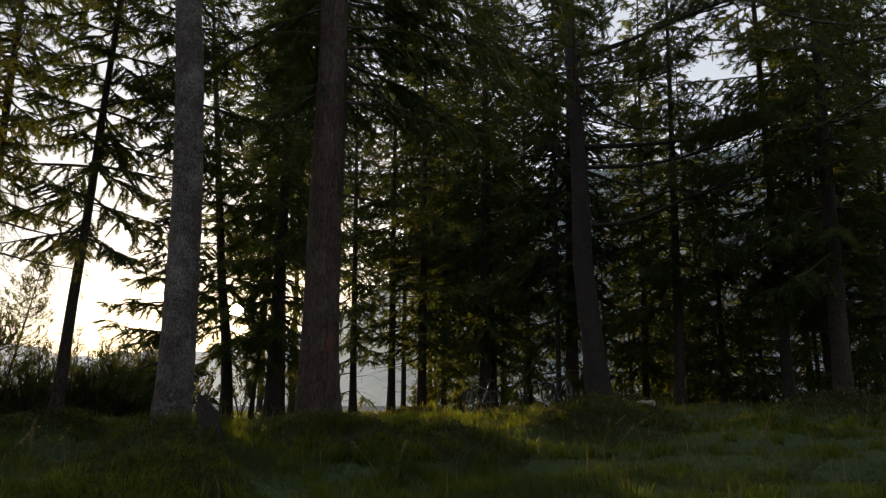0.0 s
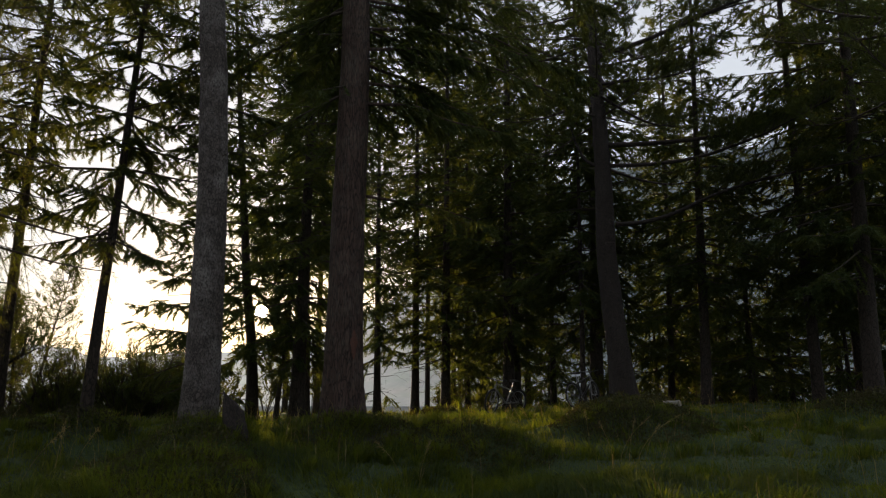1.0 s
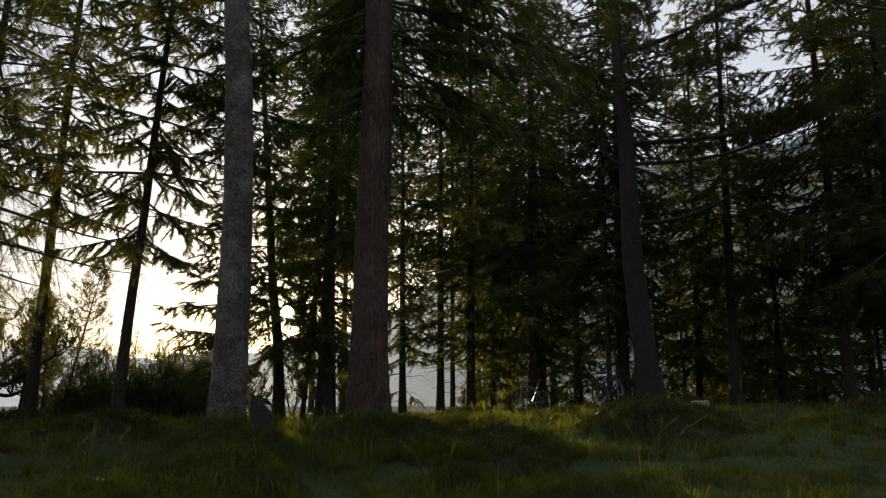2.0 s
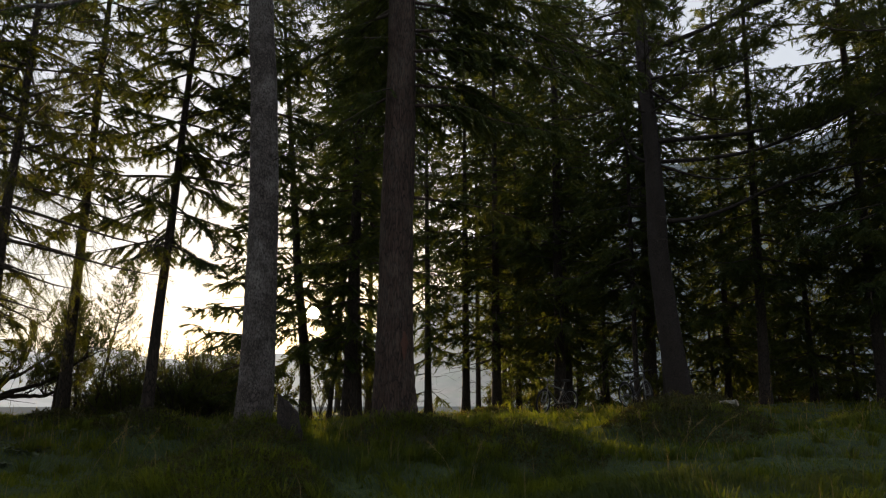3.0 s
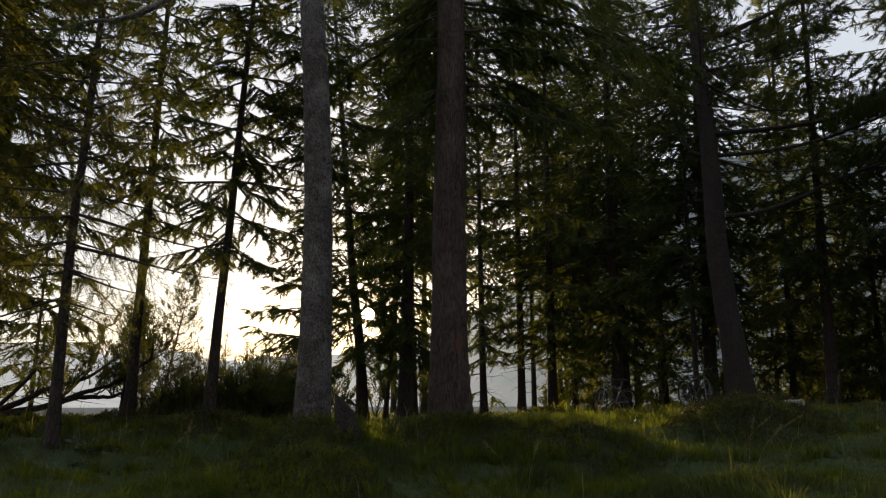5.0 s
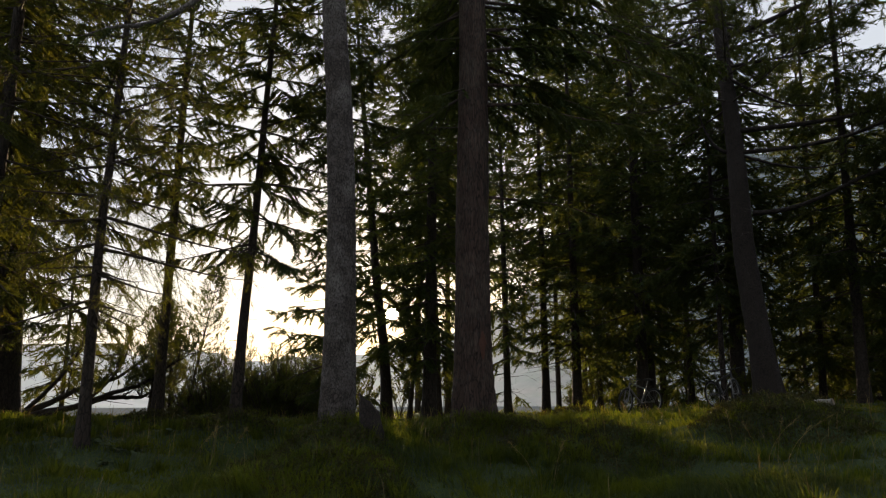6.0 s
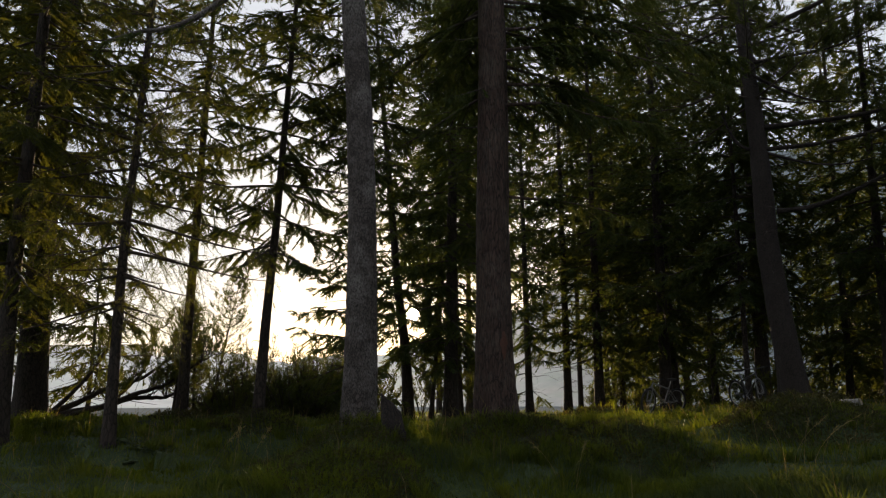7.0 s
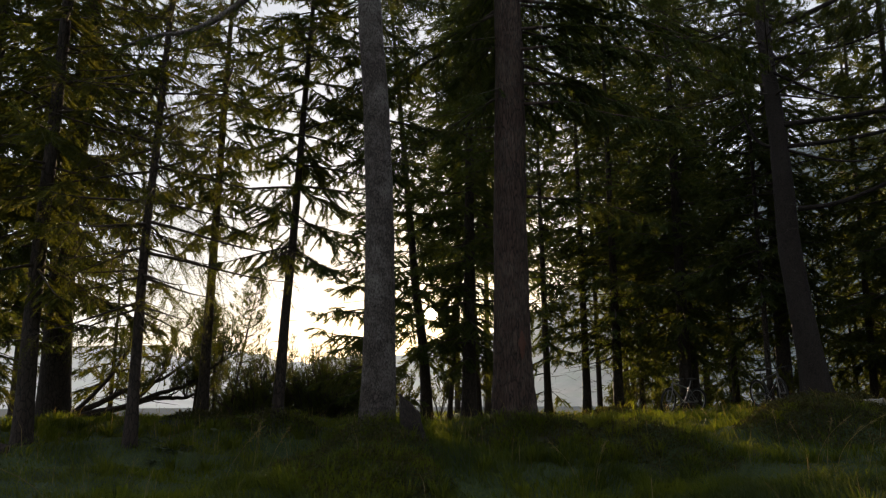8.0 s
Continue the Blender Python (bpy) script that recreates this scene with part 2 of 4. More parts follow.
def trunk_mesh(base, lean, height, radius, rng, sides, step, flare, rough, path, top=0.12):
    hs = np.concatenate([np.arange(0, 1.2, step * 0.6), np.arange(1.2, height, step)])
    a = np.arange(sides) * 2 * math.pi / sides
    f = hs / height
    r = radius * (1 - (1 - top) * f ** 0.85)
    cx, cy = base[0] + path(hs) * lean[0], base[1] + path(hs) * lean[1]
    lobes = rng.uniform(0, 6.28, 3)
    root = np.exp(-hs / 0.42)[:, None] * flare * (0.5 + 0.35 * np.cos(5 * a + lobes[0]) + 0.25 * np.cos(3 * a + lobes[1]))[None]
    wob = rough * (np.sin(3 * a[None] + hs[:, None] * 1.3 + lobes[2]) * 0.5 + np.sin(2 * a[None] - hs[:, None] * 0.9)
                   + 0.6 * np.sin(7 * a[None] + hs[:, None] * 3.1 + lobes[1]))
    rr = r[:, None] * (1 + root + wob) + rng.normal(0, 0.012 * radius, (len(hs), sides)) * (1 if sides > 20 else 0)
    v = np.stack([cx[:, None] + rr * np.cos(a), cy[:, None] + rr * np.sin(a), np.repeat((base[2] + hs)[:, None], sides, 1)], 2)
    k = np.arange(sides)
    q = np.stack([k, (k + 1) % sides, sides + (k + 1) % sides, sides + k], 1)
    q = (np.arange(len(hs) - 1) * sides)[:, None, None] + q[None]
    return v.reshape(-1, 3), q.reshape(-1, 4)


def shoots(p, d, length, rng, width, spikes, size, slim, spread):
    """Leafy shoots: a slim pointed blade of packed needles along each, with single needles standing out of it."""
    n = len(p)
    side = unit(np.cross(d, rng.normal(size=(n, 3)))) * (width * rng.uniform(0.6, 1.3, n))[:, None] * 0.5
    mid = p + d * (length * rng.uniform(0.25, 0.55, n))[:, None]
    v = np.stack([p, mid - side, p + d * length[:, None], mid + side], 1).reshape(-1, 3)
    o = (np.arange(n) * 4)[:, None]
    blade = v, np.concatenate([o + [0, 1, 2], o + [0, 2, 3]])
    return joined([blade, needles(p, d, length, rng, spikes, size, slim, spread)])


def smooth_line(pts, rounds=2):
    p = np.asarray(pts, float)
    for _ in range(rounds):
        q = np.empty((2 * len(p), p.shape[1]))
        q[0], q[-1] = p[0], p[-1]
        q[1:-1:2], q[2:-1:2] = 0.75 * p[:-1] + 0.25 * p[1:], 0.25 * p[:-1] + 0.75 * p[1:]
        p = q
    return p


def limb_line(az, d, pts, depth=0.0):
    """A limb drawn by metres to the right of the trunk's foot and height; depth: metres nearer per metre outwards."""
    x, y = spot(az, d)
    a = radians(az)
    return smooth_line([(x + math.cos(a) * s + math.sin(a) * depth * abs(s), y + math.sin(a) * s - math.cos(a) * depth * abs(s), z) for s, z in pts])


def twigs_on(line, rng, count, first, length, style):
    """Starts, directions and lengths of twigs along a bent line."""
    q = np.linspace(0, 1, len(line))
    tq = np.sort(rng.uniform(first, 1.0, count))
    at = np.stack([np.interp(tq, q, line[:, j]) for j in range(3)], 1)
    dl = np.gradient(line, axis=0)
    tan = unit(np.stack([np.interp(tq, q, dl[:, j]) for j in range(3)], 1))
    ang = np.radians(rng.uniform(28, 75, count)) * np.where(np.arange(count) % 2 == 0, 1.0, -1.0)
    ca, sa = np.cos(ang), np.sin(ang)
    dirs = np.stack([tan[:, 0] * ca - tan[:, 1] * sa, tan[:, 0] * sa + tan[:, 1] * ca, tan[:, 2]], 1)
    dirs[:, 2] += {"spruce": rng.uniform(-0.75, 0.0, count), "larch": rng.uniform(-1.3, -0.1, count), "pine": rng.uniform(-0.1, 0.9, count)}[style]
    return at, unit(dirs), length * (1.2 - 0.75 * tq) * rng.uniform(0.55, 1.25, count)


def fronds(P, D, L, sag, rng, size, dens, lace=1.0):
    """Spruce sprays: along each twig, side shoots stand out in one plane like the barbs of a feather."""
    gap = 0.029 * lace ** 1.15 * size ** 0.72 / dens
    i = np.repeat(np.arange(len(P)), np.maximum(4, (L / gap * 2).astype(int)))
    first = np.searchsorted(i, np.arange(len(P)))
    order = np.arange(len(i)) - first[i]
    count = np.bincount(i, minlength=len(P))[i]
    u = np.clip((order + rng.uniform(-0.3, 0.8, len(i))) / count, 0, 1)
    hand = np.where(order % 2 == 0, 1.0, -1.0)
    up = unit(np.array([0, 0, 1.0]) + rng.normal(0, 0.5, D.shape))
    side = unit(np.cross(D, up))
    at = P[i] + D[i] * (L[i] * u)[:, None] + sag * (L[i] * u ** 2)[:, None]
    sd = unit(D[i] * rng.uniform(0.5, 1.0, len(i))[:, None] + side[i] * (hand * rng.uniform(0.45, 0.95, len(i)))[:, None] + rng.normal(0, 0.16, (len(i), 3)) + sag * 1.2)
    length = (0.07 + 0.15 * np.sin(np.clip(1.12 - u, 0, 1) * 2.4)) * rng.uniform(0.6, 1.25, len(i)) * size ** 0.5 * lace
    flat = side * (0.018 * lace ** 1.6 * size ** 0.5 * rng.uniform(0.6, 1.3, len(P)))[:, None]
    mid = P + D * (L * 0.45)[:, None] + sag * (L * 0.2)[:, None]
    core = np.stack([P, mid - flat, P + (D + sag) * L[:, None], mid + flat], 1).reshape(-1, 3)
    o = (np.arange(len(P)) * 4)[:, None]
    across = unit(np.cross(sd, rng.normal(size=sd.shape))) * (0.0108 * lace ** 0.5 * size * rng.uniform(0.6, 1.3, len(i)))[:, None]
    barb = np.stack([at - across, at + across, at + sd * (length * 0.78)[:, None]], 1).reshape(-1, 3)
    return joined([(core, np.concatenate([o + [0, 1, 2], o + [0, 2, 3]])), (barb, np.arange(len(barb)).reshape(-1, 3))])


def clothe(thing, base, P, D, L, style, rng, d, dens, leaf, name="crown", tuft=1.0, hole=True):
    """Twigs and leafy shoots for a thing whose foot is at base; P, D, L are the twigs in the thing's own frame."""
    sag = np.array([0, 0, {"spruce": -0.16, "larch": -0.30, "pine": 0.12}[style]])
    end = P + D * L[:, None] + sag * L[:, None]
    side = unit(np.cross(D, rng.normal(size=D.shape)))
    v = np.stack([P - side * 0.006, P + side * 0.006, end + side * 0.002, end - side * 0.002], 1).reshape(-1, 3)
    f = np.arange(len(P) * 4).reshape(-1, 4)
    tagged(mesh_object("twig_growth", v, f, TWIG, thing, "fine dark twigs"), kind="stuff")
    size = float(np.clip(d / 13.5, 0.9, 2.2 if d < 50 else 3.4))
    if style == "spruce":
        v, f = fronds(P, D, L, sag, rng, size, dens, 0.62 if d < 19 else 0.85 if d < 23 else 1.0)
    else:
        per = {"larch": 0.050, "pine": 0.115}[style] * size ** 0.35
        i = np.repeat(np.arange(len(P)), np.maximum(2, (L / per * dens).astype(int)))
        u = rng.random(len(i)) if style != "pine" else 0.35 + 0.65 * rng.random(len(i))
        at = P[i] + D[i] * (L[i] * u)[:, None] + sag * (L[i] * u ** 2)[:, None]
        sd = unit(D[i] + rng.normal(0, 0.36, (len(i), 3)) + np.array([0, 0, -0.35 if style == "larch" else 0.55]))
        if style == "pine":
            v, f = needles(at, sd, np.full(len(i), 0.10) * size, rng, 11, 0.095 * tuft * size ** 0.5, 0.014 * tuft ** 0.5 * size ** 0.8, 36 / tuft)
        else:
            v, f = needles(at, sd, rng.uniform(0.08, 0.20, len(i)), rng, 8, 0.036 * size, 0.0075 * size, 62)
    w = v + base - np.array(EYE)           # a small opening lets the sun itself be seen
    along = w @ SUN_DIR
    hidden = np.linalg.norm(w - along[:, None] * SUN_DIR, axis=1) < 0.0080 * along
    f = f[~hidden[f].any(axis=1)] if hole else f
    tagged(mesh_object(name, v, f, leaf or {"spruce": SPRUCE, "larch": LARCH, "pine": PINE}[style], thing, shade=False), kind="stuff")


def conifer(label, az, d, radius, height, low, reach, lean=0.0, style="spruce", seed=1, dens=1.0, mat=None, near=False,
            droop=0.25, dead=14, flare=0.5, limbs=(), step=0.125, group="trees of the lakeside wood", leaf=None, gaps=True, grain=None, bow=(), front=1.0):
    """A conifer: tapered trunk, branches and twigs, a crown of needles. lean: metres to the left per metre of height; bow: bends of the
    trunk instead, as heights and metres to the left; front: share of the branches kept on the side that faces the clearing."""
    rng = np.random.default_rng(seed)
    x, y = spot(az, d)
    base = np.array([x, y, float(ground_at(x, y)) - 0.12])
    lv = np.array([-math.cos(radians(az)), -math.sin(radians(az))])
    bends = smooth_line([(0.0, 0.0), *bow, (height, bow[-1][1] + (height - bow[-1][0]) * lean)]) if bow else np.array([(0, 0), (height, height * lean)])
    path = lambda h: np.interp(h, bends[:, 0], bends[:, 1])
    tree = new({"spruce": "spruce_tree", "larch": "larch_tree", "pine": "pine_tree"}[style])
    tree.location = base
    tagged(tree, label, "tree", group)
    mat = mat or BARK_DARK
    v, f = trunk_mesh(np.zeros(3), lv, height, radius, rng, 36 if near else 14, 0.11 if near else 0.35, flare, 0.025 if near else 0.02, path)
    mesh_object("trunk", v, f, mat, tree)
    axis = lambda h: np.array([lv[0] * path(h), lv[1] * path(h), h])
    fine_top = 1.0 + 0.70 * d
    segs, tw = [], []
    h = low
    k = rng.uniform(0, 6.28)
    in_tier = 0
    while h < height - 0.25:
        fr = (h - low) / (height - low)
        k += 2.4 + rng.normal(0, 0.35)
        prof = (1 - fr) ** 0.75 * (0.6 + 0.4 * min(1, fr / 0.12)) * rng.uniform(0.5, 1.12)
        length = max(0.25, reach * prof)
        s = -droop * (1 - fr) + 0.5 * fr + rng.normal(0, 0.10) + (0.22 if style == "pine" else 0)
        q = np.linspace(0, 1, 7)
        rise = length * (s * q - 0.22 * q ** 2 + (0.34 if style == "pine" else 0.20) * q ** 3)
        bend = rng.normal(0, 0.10) * length * q ** 2
        c, sn = math.cos(k), math.sin(k)
        if (c * x + sn * y) / d < -0.55 and rng.random() > front:
            h += step * 0.25
            continue
        a0 = axis(h)
        pts = np.stack([a0[0] + c * length * q - sn * bend, a0[1] + sn * length * q + c * bend, a0[2] + rise], 1)
        rad = min(0.35 * radius, 0.006 + 0.010 * length) * (1 - 0.85 * q)
        fine = h < fine_top
        open_sky = gaps and d > 20 and h < 4.5 and in_sun_gap(pts[3::3] + base).any()
        if open_sky:
            pass
        elif fine and length > 1.0:
            v, f = tube(pts, rad, 4)
            mesh_object("branch", v, f, TWIG, tree)
        else:
            segs.append((pts[:-1], pts[1:], rad[:-1], rad[1:]))
        if not open_sky:
            tw.append(twigs_on(pts, rng, max(2, int(length / ((0.062 if d < 19 else 0.11 if d < 23 else 0.145) if style == "spruce" else 0.12) * (1 if fine else 0.4))), 0.14 if style != "pine" else 0.3,
                               ((0.44 + 0.20 * length) * (0.60 if d < 19 else 0.85 if d < 23 else 1.0) if style == "spruce" else 0.34 + 0.17 * length) * (1 if fine else 1.4), style))
        in_tier += 1
        h += step * rng.uniform(0.1, 0.4) * (1 if fine else 1.8)
        if in_tier % 5 == 0:
            h += step * rng.uniform(2.4, 3.8)
    for line, r0, n in limbs:
        q = np.linspace(0, 1, len(line))
        v, f = tube(line - base, r0 * (1 - 0.8 * q), 8)
        mesh_object("limb", v, f, mat, tree, "long bent limb")
        if n:
            tw.append(twigs_on(line - base, rng, int(n * (2.6 if style == "spruce" else 1.7)), 0.22 if style == "spruce" else 0.42, 0.62 if style == "spruce" else 0.85, style))
    P, D, L = (np.concatenate([t[j] for t in tw]) for j in range(3))
    if gaps:
        keep = ~(in_sun_gap(P + base) | in_sun_gap(P + D * (L * 0.5)[:, None] + base) | in_sun_gap(P + D * L[:, None] + base))
        P, D, L = P[keep], D[keep], L[keep]
    # bare dead twigs below the crown
    for _ in range(dead):
        hh = rng.uniform(max(0.6, low * 0.35), low + 0.8)
        a = rng.uniform(0, 6.28)
        ln = rng.uniform(0.25, 1.1) * (0.5 + hh / (low + 1))
        p0 = axis(hh)
        p1 = p0 + np.array([math.cos(a), math.sin(a), rng.uniform(-0.4, 0.15)]) * ln * 0.6
        p2 = p1 + np.array([math.cos(a + rng.normal(0, 0.4)), math.sin(a), rng.uniform(-0.7, 0.2)]) * ln * 0.4
        p3 = p0 + (p1 - p0) * rng.uniform(0.4, 1)
        p4 = p3 + unit(rng.normal(size=3) + [0, 0, -0.4]) * ln * 0.3
        segs.append((np.array([p0, p1, p3]), np.array([p1, p2, p4]), np.array([0.011, 0.006, 0.004]), np.array([0.006, 0.002, 0.0015])))
    if segs:
        v, f = rods(*[np.concatenate([g[j] for g in segs]) for j in range(4)])
        tagged(mesh_object("dead_growth", v, f, TWIG, tree, "bare dead twigs"), kind="stuff")
    clothe(tree, base, P, D, L, style, rng, grain or d, dens, leaf, hole=gaps)
    return tree


# ---- ground, lake, far shore ----
def forest_floor():
    m, nt, bsdf, out = material("forest_floor")
    geo = nt.nodes.new("ShaderNodeNewGeometry")
    big = node(nt, "ShaderNodeTexNoise", Scale=0.6, Detail=6.0, Roughness=0.6)
    fine = node(nt, "ShaderNodeTexNoise", Scale=22.0, Detail=6.0, Roughness=0.75)
    for n in (big, fine):
        nt.links.new(geo.outputs["Position"], n.inputs["Vector"])
    moss = ramp(nt, fine.outputs[0], [(0.3, (0.013, 0.028, 0.008)), (0.52, (0.036, 0.062, 0.016)), (0.72, (0.078, 0.100, 0.030))])
    soil = ramp(nt, fine.outputs[0], [(0.3, (0.018, 0.012, 0.008)), (0.6, (0.040, 0.028, 0.018)), (0.8, (0.08, 0.058, 0.036))])
    c = mixed(nt, ramp(nt, big.outputs[0], [(0.58, (0, 0, 0)), (0.68, (0.85, 0.85, 0.85))]), moss, soil)
    nt.links.new(c, bsdf.inputs["Base Color"])
    bsdf.inputs["Roughness"].default_value = 0.95
    bump = node(nt, "ShaderNodeBump", Strength=0.8, Distance=0.04)
    nt.links.new(fine.outputs[0], bump.inputs["Height"])
    nt.links.new(bump.outputs[0], bsdf.inputs["Normal"])
    return m


def build_ground():
    az = np.concatenate([np.arange(-50, 62, 0.5), np.arange(62, 310, 4.0)])
    r = np.concatenate([[0.0], np.arange(0.6, 5, 0.4), np.arange(5, 26, 0.2), np.arange(26, 45, 0.5), np.geomspace(45, 4500, 40)])
    A, Rr = np.meshgrid(np.radians(az), r, indexing="ij")
    x, y = -np.sin(A) * Rr, np.cos(A) * Rr
    z = ground_at(x, y)
    v = np.stack([x, y, z], 2).reshape(-1, 3)
    n, k = len(az), len(r)
    i, j = np.meshgrid(np.arange(n), np.arange(k - 1), indexing="ij")
    i2 = (i + 1) % n
    f = np.stack([i * k + j, i * k + j + 1, i2 * k + j + 1, i2 * k + j], 2).reshape(-1, 4)[:, ::-1]
    ob = mesh_object("ground", v, f, forest_floor())
    tagged(ob, "mossy hummocky forest floor with bare soil patches", "ground", kind="structure")


def build_lake():
    m, nt, bsdf, out = material("lake_water")
    bsdf.inputs["Base Color"].default_value = (0.16, 0.17, 0.17, 1)
    bsdf.inputs["Roughness"].default_value = 0.5
    bsdf.inputs["Specular IOR Level"].default_value = 0.0
    geo = nt.nodes.new("ShaderNodeNewGeometry")
    n = node(nt, "ShaderNodeTexNoise", Scale=0.8, Detail=3.0)
    nt.links.new(geo.outputs["Position"], n.inputs["Vector"])
    bump = node(nt, "ShaderNodeBump", Strength=0.25, Distance=0.2)
    nt.links.new(n.outputs[0], bump.inputs["Height"])
    nt.links.new(bump.outputs[0], bsdf.inputs["Normal"])
    a = np.radians(25)
    d, s = np.array([-math.sin(a), math.cos(a)]), np.array([math.cos(a), math.sin(a)])
    us, vs = np.linspace(30, 4200, 24), np.linspace(-4200, 4200, 40)
    U, V = np.meshgrid(us, vs, indexing="ij")
    pts = U[..., None] * d + V[..., None] * s
    v = np.concatenate([pts, np.full(U.shape + (1,), -3.0)], 2).reshape(-1, 3)
    i, j = np.meshgrid(np.arange(23), np.arange(39), indexing="ij")
    f = np.stack([i * 40 + j, i * 40 + j + 1, (i + 1) * 40 + j + 1, (i + 1) * 40 + j], 2).reshape(-1, 4)[:, ::-1]
    tagged(mesh_object("water", v, f, m), "calm pale lake seen between the trunks", "lake", kind="structure")


def build_far_shore():
    """Wooded mountain slopes beyond the water; emission in their colour stands in for evening haze."""
    m, nt, bsdf, out = material("mountain_woods_haze_glow")
    geo = nt.nodes.new("ShaderNodeNewGeometry")
    n = node(nt, "ShaderNodeTexNoise", Scale=0.012, Detail=8.0, Roughness=0.7)
    nt.links.new(geo.outputs["Position"], n.inputs["Vector"])
    nt.links.new(ramp(nt, n.outputs[0], [(0.35, (0.02, 0.03, 0.03)), (0.7, (0.10, 0.11, 0.10))]), bsdf.inputs["Base Color"])
    bsdf.inputs["Roughness"].default_value = 1.0
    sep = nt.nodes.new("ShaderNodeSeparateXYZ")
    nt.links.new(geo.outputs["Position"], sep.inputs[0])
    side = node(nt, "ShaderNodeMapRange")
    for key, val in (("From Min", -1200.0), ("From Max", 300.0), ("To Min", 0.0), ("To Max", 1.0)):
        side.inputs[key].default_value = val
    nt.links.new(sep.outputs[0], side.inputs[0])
    # haze painted as emission: pale on the sun side, dim bluish to the right
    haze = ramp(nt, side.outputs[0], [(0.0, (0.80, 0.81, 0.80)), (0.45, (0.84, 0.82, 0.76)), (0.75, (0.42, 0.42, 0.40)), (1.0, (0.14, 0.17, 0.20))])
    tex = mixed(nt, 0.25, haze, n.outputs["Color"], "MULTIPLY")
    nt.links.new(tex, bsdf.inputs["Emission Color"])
    bsdf.inputs["Emission Strength"].default_value = HAZE_GLOW
    knots = [(-100, 17), (-60, 21), (-33, 20.5), (-22, 18.3), (-14, 17.6), (-6, 16.6), (0, 12.5), (8, 6.5), (15, 4.2), (24, 3.3), (45, 4.5), (70, 7), (120, 9)]
    az = np.arange(-100, 120, 0.5)
    el = np.interp(az, [k[0] for k in knots], [k[1] for k in knots])
    rng = np.random.default_rng(5)
    el = el + 0.25 * np.sin(az * 0.9) + 0.12 * np.sin(az * 2.7 + 1) + rng.normal(0, 0.05, len(az))
    rows = np.linspace(0, 1, 14)
    v = []
    for a, e in zip(az, el):
        top = 2600 * math.tan(radians(e))
        for q in rows:
            dist = 1500 + 1100 * q
            x, y = spot(a, dist)
            v.append((x, y, -6 + (top + 6) * (q ** 1.1) + (25 * math.sin(a * 1.3 + q * 9) * q * (1 - q))))
    k = len(rows)
    i, j = np.meshgrid(np.arange(len(az) - 1), np.arange(k - 1), indexing="ij")
    f = np.stack([i * k + j, i * k + j + 1, (i + 1) * k + j + 1, (i + 1) * k + j], 2).reshape(-1, 4)
    tagged(mesh_object("backdrop", v, f, m), "wooded mountain slopes across the lake with painted-on haze glow", "mountains", kind="structure")


def build_sun_disc():
    m, nt, bsdf, out = material("sun_glow")
    em = node(nt, "ShaderNodeEmission", Color=(1.0, 0.86, 0.62, 1), Strength=40.0)
    both, clear = nt.nodes.new("ShaderNodeAddShader"), nt.nodes.new("ShaderNodeBsdfTransparent")
    nt.links.new(em.outputs[0], both.inputs[0])
    nt.links.new(clear.outputs[0], both.inputs[1])
    nt.links.new(both.outputs[0], out.inputs[0])
    bm = bmesh.new()
    bmesh.ops.create_icosphere(bm, subdivisions=3, radius=4000 * math.tan(radians(0.46)))
    ob = part("low_sun", bm, m, None)
    ob.location = Vector(EYE) + Vector(SUN_DIR) * 4000
    tagged(ob, "low evening sun shining through the trees", "sun", kind="structure")


HAZE_GLOW = 0.42
build_ground()
build_lake()
build_far_shore()
build_sun_disc()

# ---- trees ----
conifer("tall spruce with straight grey scaly trunk on a grassy hummock", 19.61, 10, 0.235, 22, 7.4, 3.0, 0.06, "spruce", 11, 0.7,
        BARK_GREY, True, dead=8, flare=0.18, bow=((1.4, -0.01), (2.9, 0.01), (4.0, 0.05), (5.0, 0.11), (5.7, 0.18)),
        limbs=[(limb_line(19.61, 10, [(-0.27, 8.6), (-1.0, 7.9), (-1.83, 6.97), (-2.32, 6.5), (-2.7, 6.26), (-3.09, 6.2), (-3.5, 6.0)], 0.1), 0.075, 12)])
LARGE = conifer("thick larch with furrowed brown trunk on a low mound", 9.38, 12, 0.325, 26, 5.6, 3.5, 0.0, "spruce", 12, 0.95,
        BARK_BROWN, True, dead=16, flare=0.5, step=0.11, front=0.06, bow=((4.0, -0.01), (5.6, -0.06), (8.0, -0.05)),
        limbs=[(limb_line(9.38, 12, [(0.18, 4.62), (0.74, 4.60), (1.12, 4.60), (1.9, 4.5), (2.6, 4.3)], -0.3), 0.03, 16)] +
              [(limb_line(9.38, 12, [(0.2, h), (1.2, h - 0.1), (0.55 * r, h - 0.35), (r, h - drop)], dep), 0.035, n) for h, r, drop, dep, n in (
                  (7.6, 3.9, 1.1, 0.25, 48), (7.0, 3.2, 0.9, -0.45, 40), (8.2, 4.3, 1.2, -0.1, 50), (6.6, 2.7, 0.8, 0.1, 34),
                  (8.7, 3.9, 1.2, 0.4, 44), (8.9, 4.6, 1.6, -0.35, 50),
                  (7.2, 3.6, 1.3, 0.35, 50), (9.4, 4.8, 1.5, 0.1, 56), (6.2, 2.6, 0.7, 0.3, 36))])
